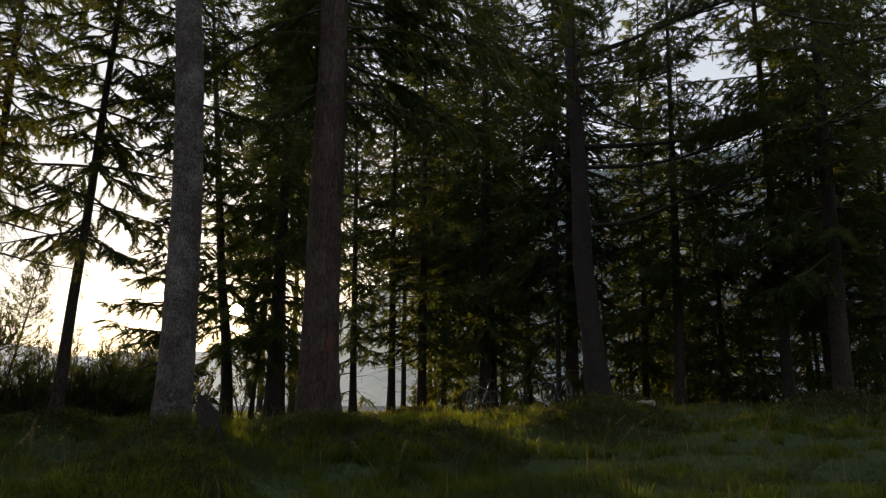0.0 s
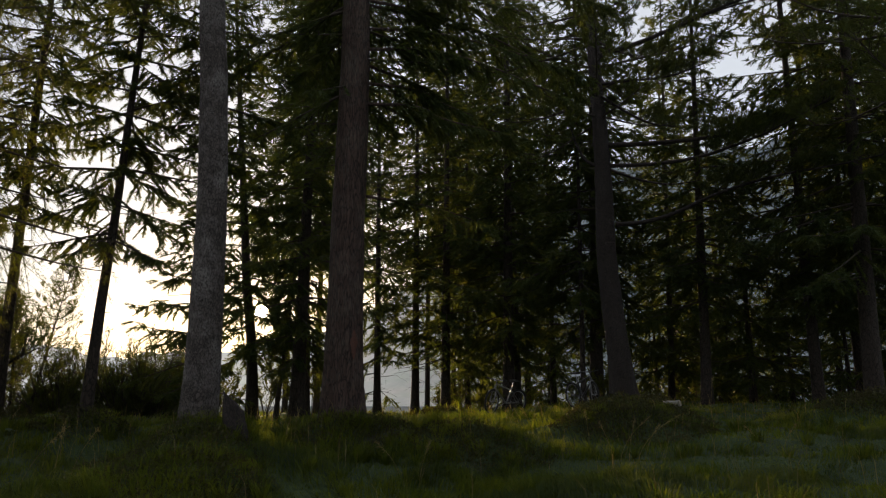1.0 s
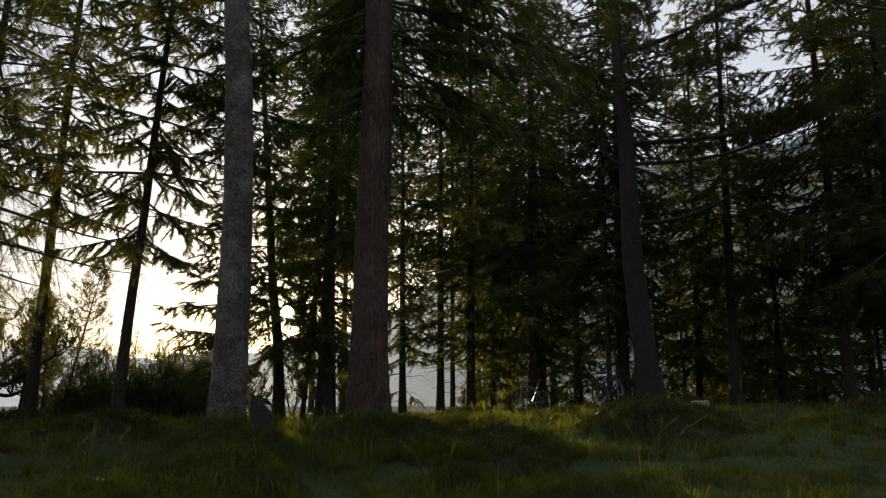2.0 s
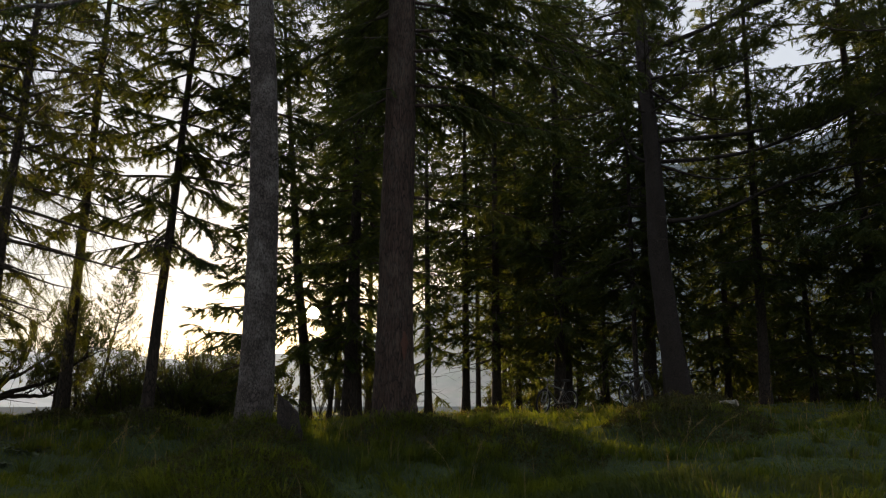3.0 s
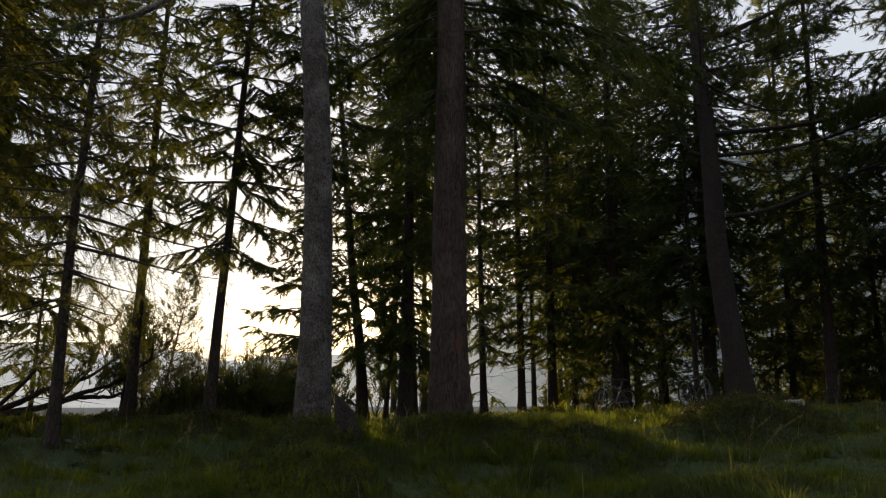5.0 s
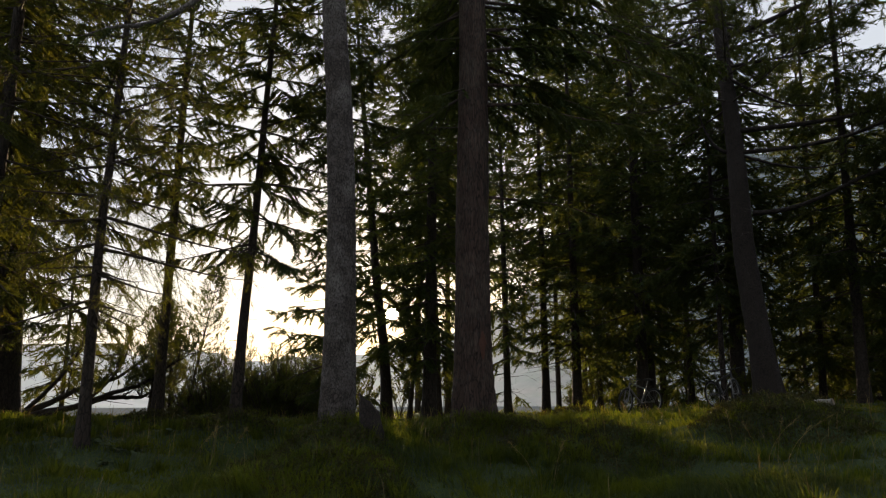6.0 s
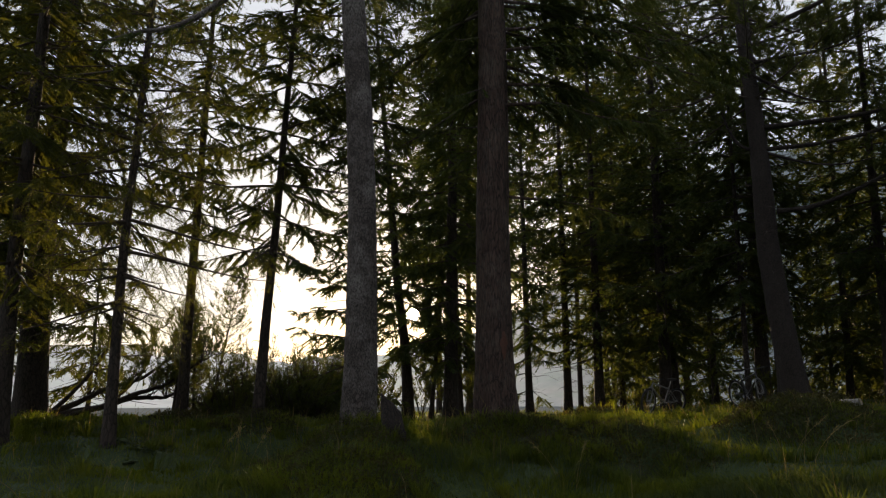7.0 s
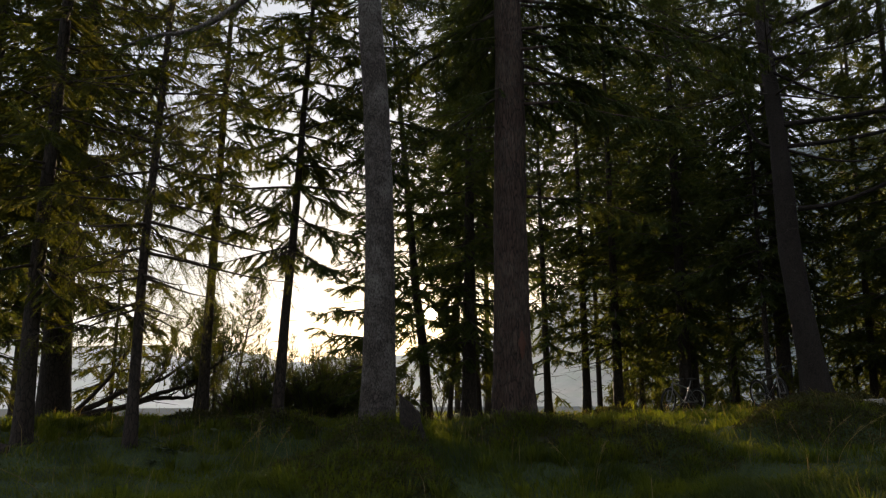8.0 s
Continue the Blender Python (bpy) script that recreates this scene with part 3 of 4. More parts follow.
def bark_scar(tree, radius, turn, low, high, half):
    """A resin-red wound, standing just proud of the trunk."""
    rng = np.random.default_rng(8)
    m = plain("resin_scar", (0.075, 0.024, 0.012), 0.6, 0, 0.5, 30)
    rows, cols = 10, 7
    v = []
    for i in range(rows):
        q = i / (rows - 1)
        w = half * math.sin(math.pi * (0.08 + 0.84 * q)) * rng.uniform(0.75, 1.15)
        for j in range(cols):
            a = turn + w / radius * (j / (cols - 1) * 2 - 1)
            r = radius + 0.010 * math.sin(math.pi * j / (cols - 1)) - 0.004 + rng.normal(0, 0.002)
            v.append((r * math.cos(a), r * math.sin(a), low + (high - low) * q))
    f = [(i * cols + j, i * cols + j + 1, (i + 1) * cols + j + 1, (i + 1) * cols + j) for i in range(rows - 1) for j in range(cols - 1)]
    mesh_object("bark_scar", v, f, m, tree, "resin-red bark wound")


bark_scar(LARGE, 0.352, -0.95, 1.08, 1.52, 0.065)
OLD = (-11.8, 19)
conifer("old stone pine with flared foot and long spreading limbs", *OLD, 0.32, 19, 7.6, 4.4, 0.02, "pine", 13, 1.7,
        BARK_PINE, True, dead=40, flare=0.9, step=0.17, bow=((1.3, 0.12), (2.8, 0.25), (3.9, 0.33), (5.8, 0.31), (7.4, 0.35), (9.0, 0.42)), limbs=[
            (limb_line(*OLD, [(-0.19, 7.84), (1.23, 7.74), (2.36, 7.72), (3.61, 7.91), (5.11, 8.3)], 0.15), 0.075, 85),
            (limb_line(*OLD, [(-0.17, 7.27), (0.91, 7.15), (2.04, 7.14), (2.88, 7.32), (3.58, 7.49), (4.84, 8.05)], 0.30), 0.062, 85),
            (limb_line(*OLD, [(-0.05, 5.71), (0.7, 5.68), (1.55, 5.9), (2.26, 6.22), (3.64, 6.53), (4.97, 6.6), (5.89, 6.72)], 0.2), 0.066, 40),
            (limb_line(*OLD, [(-0.28, 10.4), (0.78, 10.61), (1.97, 10.98), (3.15, 11.35), (4.01, 11.5)], 0.1), 0.080, 60),
            (limb_line(*OLD, [(1.9, 10.95), (2.56, 11.16), (3.86, 11.35), (5.41, 11.5)], 0.1), 0.040, 60),
            (limb_line(*OLD, [(-0.30, 9.2), (0.4, 8.62), (0.96, 8.18), (1.5, 8.0)], 0.4), 0.045, 10),
            (limb_line(*OLD, [(-0.30, 7.25), (-0.75, 7.40), (-0.99, 7.92), (-1.1, 8.4)], 0.1), 0.060, 8),
            (limb_line(*OLD, [(-0.13, 7.16), (0.61, 6.74), (1.3, 6.47), (2.0, 6.45)], 0.5), 0.040, 10),
            (limb_line(*OLD, [(-0.28, 9.56), (0.58, 9.56), (1.46, 9.45), (2.4, 9.7)], 0.2), 0.050, 40)])

SPRUCES = [
    # label, az, d, radius, height, low, reach, lean, seed, dens
    ("slim spruce trunk in front of the low sun", 15.95, 22, 0.18, 15, 1.9, 2.6, 0.09, 21, 1.0),
    ("dark spruce standing beside the low sun", 12.75, 21, 0.22, 17, 1.9, 3.0, -0.012, 22, 1.05),
    ("thin spruce close behind a thicker one", 11.94, 24, 0.09, 12, 2.2, 2.0, 0.029, 23, 0.9),
    ("young leaning spruce stem in the undergrowth", 14.27, 23, 0.08, 8, 2.0, 1.4, -0.085, 24, 0.6),
    ("slim spruce at the lake shore", 6.79, 27, 0.145, 16, 1.0, 2.3, 0.010, 25, 0.75),
    ("straight spruce at the lake shore", 3.92, 27, 0.155, 17, 0.9, 2.4, 0.001, 26, 0.75),
    ("straight dark spruce with low hanging branches", 1.63, 26, 0.18, 18, 1.0, 2.6, -0.005, 27, 0.75),
    ("thin spruce among thicker trunks", -0.03, 30, 0.125, 16, 1.2, 2.5, -0.003, 28, 0.75),
    ("big dark spruce behind the parked bicycle", -3.15, 25, 0.21, 20, 2.2, 3.2, -0.01, 29, 0.75),
    ("spruce grown close beside a big one", -3.75, 27, 0.185, 18, 3.0, 2.8, 0.009, 30, 0.85),
    ("thin dark spruce stem beside the old pine", -8.70, 22, 0.085, 17, 3.6, 3.0, -0.012, 31, 1.1),
    ("thick spruce trunk behind the old pine", -9.66, 24, 0.235, 20, 2.4, 3.2, -0.024, 32, 0.95),
    ("slim spruce in the shaded wood", -14.98, 28, 0.13, 18, 1.6, 2.8, -0.03, 33, 0.95),
    ("spruce with bare lower trunk in the shaded wood", -17.4, 22, 0.165, 15.5, 3.0, 3.0, -0.026, 34, 0.95),
    ("spruce with dead hanging twigs at the wood's edge", -24.59, 22, 0.165, 18.5, 3.0, 3.1, 0.0, 35, 0.85),
    ("sturdy spruce at the edge of the clearing", -27.86, 20, 0.23, 19, 3.2, 3.5, -0.026, 36, 1.2),
    ("spruce half hidden behind a sturdier one", -27.15, 24, 0.13, 17, 2.8, 2.9, 0.0, 37, 1.3),
    ("tilting spruce with drooping ragged branches", 27.03, 14, 0.105, 13, 3.2, 2.6, -0.050, 38, 1.2),
    ("slim spruce with bare lower trunk near the shore", 32.35, 17, 0.125, 15, 4.3, 2.5, -0.014, 39, 1.1),
    ("thick old spruce by the fallen pine limbs", 41.80, 18, 0.33, 22, 3.3, 3.8, 0.0, 42, 1.0),
    ("thin spruce near the water", 44.25, 25, 0.105, 13, 2.6, 2.2, 0.014, 43, 0.9),
    ("young spruce with level layered branches", 20.4, 16.5, 0.06, 6.6, 1.0, 2.0, 0.0, 44, 1.0),
    ("tall spruce standing close behind the thick larch", 9.5, 17, 0.19, 23, 6.5, 2.6, 0.0, 48, 0.55),
    ("tall spruce standing close behind the grey trunk", 19.75, 14.5, 0.15, 20, 5.4, 2.9, 0.03, 49, 0.7),
    ("spruce with full drooping branches beside the clearing", 47.6, 16, 0.2, 18, 1.9, 3.8, 0.0, 52, 0.9),
    ("shaded spruce with a full low crown", -20.5, 25, 0.12, 9.5, 1.0, 2.4, 0.0, 45, 1.0),
    ("shaded spruce at the rim of the clearing", -31.5, 23, 0.15, 15, 1.6, 3.0, 0.0, 46, 1.0),
]
BARE = {38: [(limb_line(27.03, 14, [(0.12, 4.1), (-0.5, 4.25), (-1.2, 4.55), (-1.7, 4.75)], 0.1), 0.012, 0),
             (limb_line(27.03, 14, [(-0.6, 4.28), (-1.0, 4.15), (-1.5, 4.3)], 0.1), 0.007, 0)]}
BOWS = {38: ((1.9, -0.07), (3.0, -0.14), (4.0, -0.20), (5.5, -0.25)), 42: ((2.6, 0.10), (4.1, 0.13), (6.4, 0.08), (8.0, 0.04)),
        21: ((1.3, 0.03), (2.5, 0.13), (3.9, 0.33), (5.5, 0.46))}
for label, az, d, rad, hgt, low, reach, lean, seed, dens in SPRUCES:
    conifer(label, az, d, rad, hgt, low, reach, lean, "spruce", seed, dens * (1.25 if d < 19 else 1.0), limbs=BARE.get(seed, ()), bow=BOWS.get(seed, ()))
conifer("spindly larch with pale leafy twigs down its trunk", 36.97, 12, 0.090, 13, 2.1, 2.5, -0.02, "larch", 40, 2.4, step=0.10, bow=((1.6, 0.0), (2.4, 0.01), (3.6, 0.0), (4.8, -0.06)))
conifer("broad stone pine with heavy tufted boughs", -35.0, 14.5, 0.25, 15, 5.6, 5.2, 0.0, "pine", 47, 1.7, BARK_PINE, step=0.14)
conifer("young spruce with light green drooping twigs near the water", 38.4, 23, 0.07, 7.0, 0.8, 2.0, 0.0, "spruce", 50, 0.8, leaf=LARCH)
conifer("young light green spruce beside the thick old one", 45.8, 20, 0.07, 7.5, 1.0, 2.0, 0.0, "spruce", 51, 0.8, leaf=LARCH)
# a spruce in the lighter larch tone, which stands in for lit foliage
conifer("dark-trunked spruce at the rim of the clearing, light green needles standing in for lit foliage", 43.5, 13, 0.14, 18, 2.8, 3.3, 0.0, "spruce", 41, 1.15, leaf=LARCH, bow=((2.4, 0.06), (3.5, 0.05), (5.5, 0.03)))

# spruces standing further back in the wood: three grown, the others are repeats of them
BACK = [conifer("distant spruce with low sweeping branches", -6.5, 33, 0.15, 19, 1.4, 3.0, 0, "spruce", 61, 0.42, group="spruces deep in the wood"),
        conifer("distant spruce with a dense dark crown", -15.4, 34, 0.17, 17, 0.8, 3.1, 0, "spruce", 62, 0.42, group="spruces deep in the wood"),
        conifer("half-grown spruce leafy to the ground", -23.0, 29, 0.09, 6.5, 0.3, 2.2, 0, "spruce", 63, 0.5, group="spruces deep in the wood")]
for n, (which, az, d) in enumerate(((0, -1.2, 38), (1, -4.6, 37), (1, -18.6, 36), (0, -26.0, 33), (1, -30.0, 31), (0, -34.5, 30),
                                    (2, -19.0, 31), (2, -26.5, 27), (2, -22.5, 33), (2, -16.6, 35), (2, -9.4, 33), (2, -6.2, 36), (2, -2.8, 36), (2, 0.6, 38), (2, -30.5, 27.5), (2, -34.0, 25), (2, -12.2, 30), (2, -18.3, 34), (2, -20.8, 36), (2, -24.6, 33), (2, -14.0, 32), (2, -17.4, 30), (2, -22.0, 30), (2, -28.5, 30))):
    x, y = spot(az, d)
    copy_thing(BACK[which], pose(x, y, float(ground_at(x, y)) - 0.1, 0, 0, 47 * n + 20))

# tall spruces along the shore, bare below, their crowns closing the canopy
SHORE = conifer("tall shore spruce with a high full crown", 9.8, 31.5, 0.12, 25, 6.6, 3.9, 0, "spruce", 65, 0.62, step=0.16, group="tall spruces along the shore", gaps=False)
for n, (az, d) in enumerate(((3.0, 32.5), (11.3, 29.5), (1.0, 33.5), (-3.4, 32), (13.6, 30.5))):
    x, y = spot(az, d)
    copy_thing(SHORE, pose(x, y, float(ground_at(x, y)) - 0.1, 0, 0, 53 * n + 35))

# unseen spruces added behind and beside the clearing to hold back sky light
SHADE_WOOD = [conifer("unseen spruce added behind the clearing to dim sky light", 150, 15, 0.2, 17, 1.6, 3.4, 0, "spruce", 71, 0.38, dead=4, step=0.38, grain=60, group="spruces round the clearing", gaps=False),
        conifer("tall unseen spruce added behind the clearing to dim sky light", 205, 14, 0.22, 20, 2.0, 3.6, 0, "spruce", 72, 0.38, dead=4, step=0.38, grain=60, group="spruces round the clearing", gaps=False)]
for n, (az, d) in enumerate(((92, 16), (108, 17), (128, 12), (170, 12), (186, 18), (224, 17), (240, 12), (258, 16), (276, 13), (292, 17), (62, 18), (304, 15), (140, 18), (180, 8.5), (215, 9.5), (150, 9), (115, 9), (250, 9), (280, 9.5), (302, 9.5), (290, 8))):
    x, y = spot(az, d)
    copy_thing(SHADE_WOOD[n % 2], pose(x, y, float(ground_at(x, y)) - 0.1, 0, 0, 61 * n))


# ---- pines and bushes by the shore ----
def fallen_pine():
    """A pine lying almost flat, its bent limbs rising at their ends."""
    rng = np.random.default_rng(91)
    az, d = 39.9, 20
    x, y = spot(az, d)
    base = np.array([x, y, float(ground_at(x, y))])
    tree = new("pine_tree")
    tree.location = base
    tagged(tree, "low sprawling pine with bent dark limbs by the water", "tree")
    tw = []
    for pts, r0, dep in (([(-0.6, 0.75), (-0.04, 1.02), (0.84, 1.15), (1.39, 1.38), (1.83, 1.33), (2.27, 1.33), (2.6, 1.60)], 0.075, 0.0),
                         ([(-0.7, 0.75), (-0.23, 1.05), (0.34, 1.33), (0.81, 1.59), (1.36, 1.79), (1.93, 2.02), (2.4, 2.5)], 0.07, -0.25),
                         ([(-0.4, 0.7), (0.17, 0.98), (1.04, 1.25), (1.67, 1.6), (2.17, 1.71), (2.53, 2.0), (2.95, 2.45)], 0.065, 0.2),
                         ([(-0.5, 0.8), (0.1, 1.4), (0.6, 2.0), (0.9, 2.6), (1.0, 3.0)], 0.05, -0.4),
                         ([(0.84, 1.15), (1.5, 1.75), (1.8, 2.4), (1.85, 2.9)], 0.035, -0.2)):
        line = limb_line(az, d, pts, dep) - base
        line = line + np.cumsum(rng.normal(0, 0.022, line.shape), 0) * np.linspace(0, 1, len(line))[:, None]
        for _ in range(5):
            k = rng.integers(len(line) // 3, len(line) - 2)
            side = smooth_line(line[k] + np.cumsum(np.concatenate([[[0, 0, 0]], rng.normal(0, 0.10, (5, 3)) + [0.06, -0.02, 0.11]]), 0))
            v, f = tube(side, 0.024 * (1 - 0.8 * np.linspace(0, 1, len(side))), 5)
            mesh_object("branch", v, f, BARK_DARK, tree)
            tw.append(twigs_on(side, rng, 9, 0.3, 0.45, "pine"))
        v, f = tube(line, 1.3 * r0 * (1 - 0.75 * np.linspace(0, 1, len(line))), 8)
        mesh_object("limb", v, f, BARK_DARK, tree)
        p, dr, ln = twigs_on(line, rng, 26, 0.35, 0.75, "pine")
        dr[:, 2] += 0.5
        tw.append((p, unit(dr), ln))
    P, D, L = (np.concatenate([t[j] for t in tw]) for j in range(3))
    clothe(tree, base, P, D, L, "pine", rng, d, 1.0, PINE)


def pine_bush(az, d, width, height, seed, label):
    """Mountain pine: many stems fanning out from one foot, tufted with long needles."""
    rng = np.random.default_rng(seed)
    x, y = spot(az, d)
    base = np.array([x, y, float(ground_at(x, y)) - 0.05])
    bush = new("pine_bush")
    bush.location = base
    tagged(bush, label, "bush", "mountain pine bushes")
    tw = []
    for k in range(34):
        a = k * 2.4 + rng.normal(0, 0.3)
        out = width * 0.56 * math.sqrt((k + 0.5) / 34) * rng.uniform(0.7, 1.15)
        hh = height * rng.uniform(0.6, 1.08) * (1 - 0.5 * (out / width * 1.8) ** 2)
        q = np.linspace(0, 1, 8)
        wig = np.cumsum(rng.normal(0, 0.035, (8, 2)), 0) * q[:, None]
        line = np.stack([math.cos(a) * out * q ** 0.8 + wig[:, 0], math.sin(a) * out * q ** 0.8 + wig[:, 1], hh * q ** 1.3], 1)
        v, f = tube(line, 0.024 * (1 - 0.8 * q), 5)
        mesh_object("stem", v, f, TWIG, bush)
        p, dr, ln = twigs_on(line, rng, 26, 0.16, 0.36, "pine")
        tw.append((p, unit(dr + rng.normal(0, 0.45, dr.shape)), ln))
    P, D, L = (np.concatenate([t[j] for t in tw]) for j in range(3))
    clothe(bush, base, P, D, L, "pine", rng, d, 1.0, PINE, "foliage", 0.6)


def sapling(az, d, height, lean, seed, label):
    rng = np.random.default_rng(seed)
    x, y = spot(az, d)
    base = np.array([x, y, float(ground_at(x, y)) - 0.05])
    tree = new("pine_sapling")
    tree.location = base
    tagged(tree, label, "tree", "young pines by the shore")
    lv = np.array([-math.cos(radians(az)), -math.sin(radians(az))]) * lean
    q = np.linspace(0, 1, 12)
    line = np.stack([lv[0] * height * q, lv[1] * height * q, height * q], 1)
    v, f = tube(line, 0.045 * (1 - 0.85 * q), 7)
    mesh_object("trunk", v, f, BARK_DARK, tree)
    tw = []
    for h in np.arange(0.25, 0.98, 0.06):
        for k in range(5):
            a = rng.uniform(0, 6.28)
            ln = height * 0.30 * (1.05 - h) * rng.uniform(0.7, 1.2) + 0.12
            b = np.array([lv[0] * height * h, lv[1] * height * h, height * h])
            t = np.linspace(0, 1, 5)
            br = b + np.stack([math.cos(a) * ln * t, math.sin(a) * ln * t, ln * (0.25 * t + 0.35 * t ** 2)], 1)
            v, f = tube(br, 0.010 * (1 - 0.8 * t), 4)
            mesh_object("branch", v, f, TWIG, tree)
            tw.append(twigs_on(br, rng, 7, 0.3, 0.2, "pine"))
    P, D, L = (np.concatenate([t[j] for t in tw]) for j in range(3))
    clothe(tree, base, P, D, L, "pine", rng, d, 0.9, PINE, "crown", 0.65)


fallen_pine()
for i, (az, d, w, h) in enumerate(((28.6, 19.5, 2.0, 1.8), (26.6, 20.5, 2.4, 2.2), (24.6, 19.5, 2.4, 2.15), (22.6, 19.5, 2.3, 2.2), (30.0, 21, 1.6, 1.4),
                                   (20.8, 20.5, 2.2, 2.2), (23.4, 22, 2.4, 2.4))):
    pine_bush(az, d, w, h, 101 + i, "dense dark mountain pine bush on the shore")
sapling(30.6, 20, 3.75, -0.17, 121, "slender leaning young pine against the bright sky")
sapling(31.5, 20.5, 3.0, 0.03, 122, "small young pine beside a taller one")
sapling(33.0, 20, 3.0, -0.08, 123, "small bushy young pine near the water")
sapling(32.3, 21.5, 2.7, -0.05, 124, "small bushy young pine near the water")


def undergrowth(az, d, width, height, seed, label):
    """A shrub of thin bare stems with small leaves."""
    rng = np.random.default_rng(seed)
    x, y = spot(az, d)
    base = np.array([x, y, float(ground_at(x, y)) - 0.05])
    bush = new("shrub")
    bush.location = base
    tagged(bush, label, "shrub", "shrubs under the trees")
    lp, ld = [], []
    for k in range(13):
        a = rng.uniform(0, 6.28)
        out = width * 0.5 * rng.uniform(0.3, 1.0)
        q = np.linspace(0, 1, 7)
        hh = height * rng.uniform(0.6, 1.05)
        line = np.stack([math.cos(a) * out * q + rng.normal(0, 0.04, 7) * q, math.sin(a) * out * q + rng.normal(0, 0.04, 7) * q, hh * (q - 0.18 * q ** 3)], 1)
        v, f = tube(line, 0.012 * (1 - 0.75 * q), 4)
        mesh_object("stem", v, f, TWIG, bush)
        p, dr, ln = twigs_on(line, rng, 12, 0.3, 0.4, "pine")
        for j in range(9):
            u = rng.uniform(0.1, 1, len(p))
            lp.append(p + dr * (ln * u)[:, None])
            ld.append(unit(dr + rng.normal(0, 0.8, dr.shape)))
        v, f = rods(p, p + dr * ln[:, None], np.full(len(p), 0.004), np.full(len(p), 0.0015))
        tagged(mesh_object("twig_growth", v, f, TWIG, bush, "fine bare twigs"), kind="stuff")
    p, dr = np.concatenate(lp), np.concatenate(ld)
    v, f = shoots(p, dr, rng.uniform(0.04, 0.08, len(p)), rng, 0.035, 1, 0.04, 0.012, 50)
    tagged(mesh_object("foliage", v, f, LARCH, bush, shade=False), kind="stuff")


for i, (az, d, w, h) in enumerate(((17.6, 23, 1.8, 1.7), (15.0, 24.5, 1.8, 1.7), (11.6, 25, 2.0, 2.2), (12.8, 26.5, 2.0, 2.3), (14.0, 25, 1.8, 2.2), (10.3, 24, 1.6, 1.4), (1.6, 30.5, 1.6, 1.0),
                                   (18.6, 21, 1.6, 1.3), (0.4, 29, 2.2, 1.7), (9.6, 26.5, 2.0, 1.5), (10.8, 28, 2.0, 1.9), (-10.4, 20.2, 1.0, 1.0), (-1.2, 23.5, 1.2, 0.8))):
    undergrowth(az, d, w, h, 131 + i, "twiggy shrub with small backlit leaves")


# ---- stump, log, bicycles ----
def stump():
    """Split grey stump with a slanting top."""
    rng = np.random.default_rng(3)
    x, y = spot(17.0, 9.45)
    z0 = float(ground_at(x, y)) - 0.06
    a = np.arange(18) * 2 * math.pi / 18
    rows = []
    for q in np.linspace(0, 1, 9):
        r = (0.17 - 0.05 * q) * (1 + 0.10 * np.sin(3 * a + 1) + 0.05 * np.sin(7 * a) + rng.normal(0, 0.025, 18))
        px, py = r * np.cos(a) - 0.05 * q, r * np.sin(a) * 0.75
        top = 0.44 - 0.95 * (px + 0.02) + rng.normal(0, 0.012, 18)
        rows.append(np.stack([px, py, np.clip(top, 0.2, 0.58) * q], 1))
    v = np.concatenate(rows + [np.array([[rows[-1][:, 0].mean(), rows[-1][:, 1].mean(), rows[-1][:, 2].mean() - 0.02]])])
    bm = bmesh.new()
    vs = [bm.verts.new(p) for p in v]
    for i in range(8):
        for j in range(18):
            bm.faces.new((vs[i * 18 + j], vs[i * 18 + (j + 1) % 18], vs[(i + 1) * 18 + (j + 1) % 18], vs[(i + 1) * 18 + j]))
    for j in range(18):
        bm.faces.new((vs[144 + j], vs[144 + (j + 1) % 18], vs[-1]))
    ob = part("tree_stump", bm, BARK_PINE, None)
    ob.matrix_world = pose(x, y, z0, 0, 0, 15)
    tagged(ob, "split weathered grey stump beside the grey trunk", "stump")


def log(name, az, d, length, r, turn, tilt, mat, label):
    x, y = spot(az, d)
    q = np.linspace(0, 1, 10)
    rng = np.random.default_rng(int(abs(az) * 10))
    line = np.stack([(q - 0.5) * length, 0.03 * np.sin(q * 4), 0.02 * np.sin(q * 5)], 1)
    v, f = tube(line, r * (1 - 0.3 * q) * (1 + rng.normal(0, 0.05, 10)), 12)
    thing = new(name)
    thing.matrix_world = pose(x, y, float(ground_at(x, y)) + r * 0.7 + 0.3 * length * abs(math.sin(radians(tilt))), 0, tilt, turn)
    tagged(thing, label, "log")
    mesh_object("wood", v, f, mat, thing)
    for k in (0, 9):
        e = line[k]
        bm = bmesh.new()
        bmesh.ops.create_circle(bm, cap_ends=True, radius=float(r * (1 - 0.3 * q[k]) * 0.96), segments=12)
        o = part("cut_end", bm, CUT, thing, "pale cut end")
        o.matrix_local = pose(*(e + np.array([0.004 if k else -0.004, 0, 0])), 0, 90, 0)


CUT = plain("cut_wood", (0.32, 0.27, 0.21), 0.8, 0, 0.3, 30)
BLEACHED = plain("bleached_wood", (0.27, 0.255, 0.235), 0.85, 0, 0.3, 14)
stump()
log("fallen_log", -14.8, 16.6, 0.45, 0.10, -28, -16, BLEACHED, "short bleached log lying on the hummock")
log("sawn_log", 46.3, 12.2, 0.9, 0.15, 40, 3, BARK_DARK, "sawn log lying in the grass at the clearing")

ALLOY = plain("brushed_alloy", (0.20, 0.20, 0.205), 0.5, 0.6, 0.1)
GREY_PAINT = plain("grey_frame_paint", (0.16, 0.16, 0.165), 0.4, 0.3, 0.1)
BLACK_PAINT = plain("black_frame_paint", (0.05, 0.05, 0.055), 0.3, 0.2, 0.2)
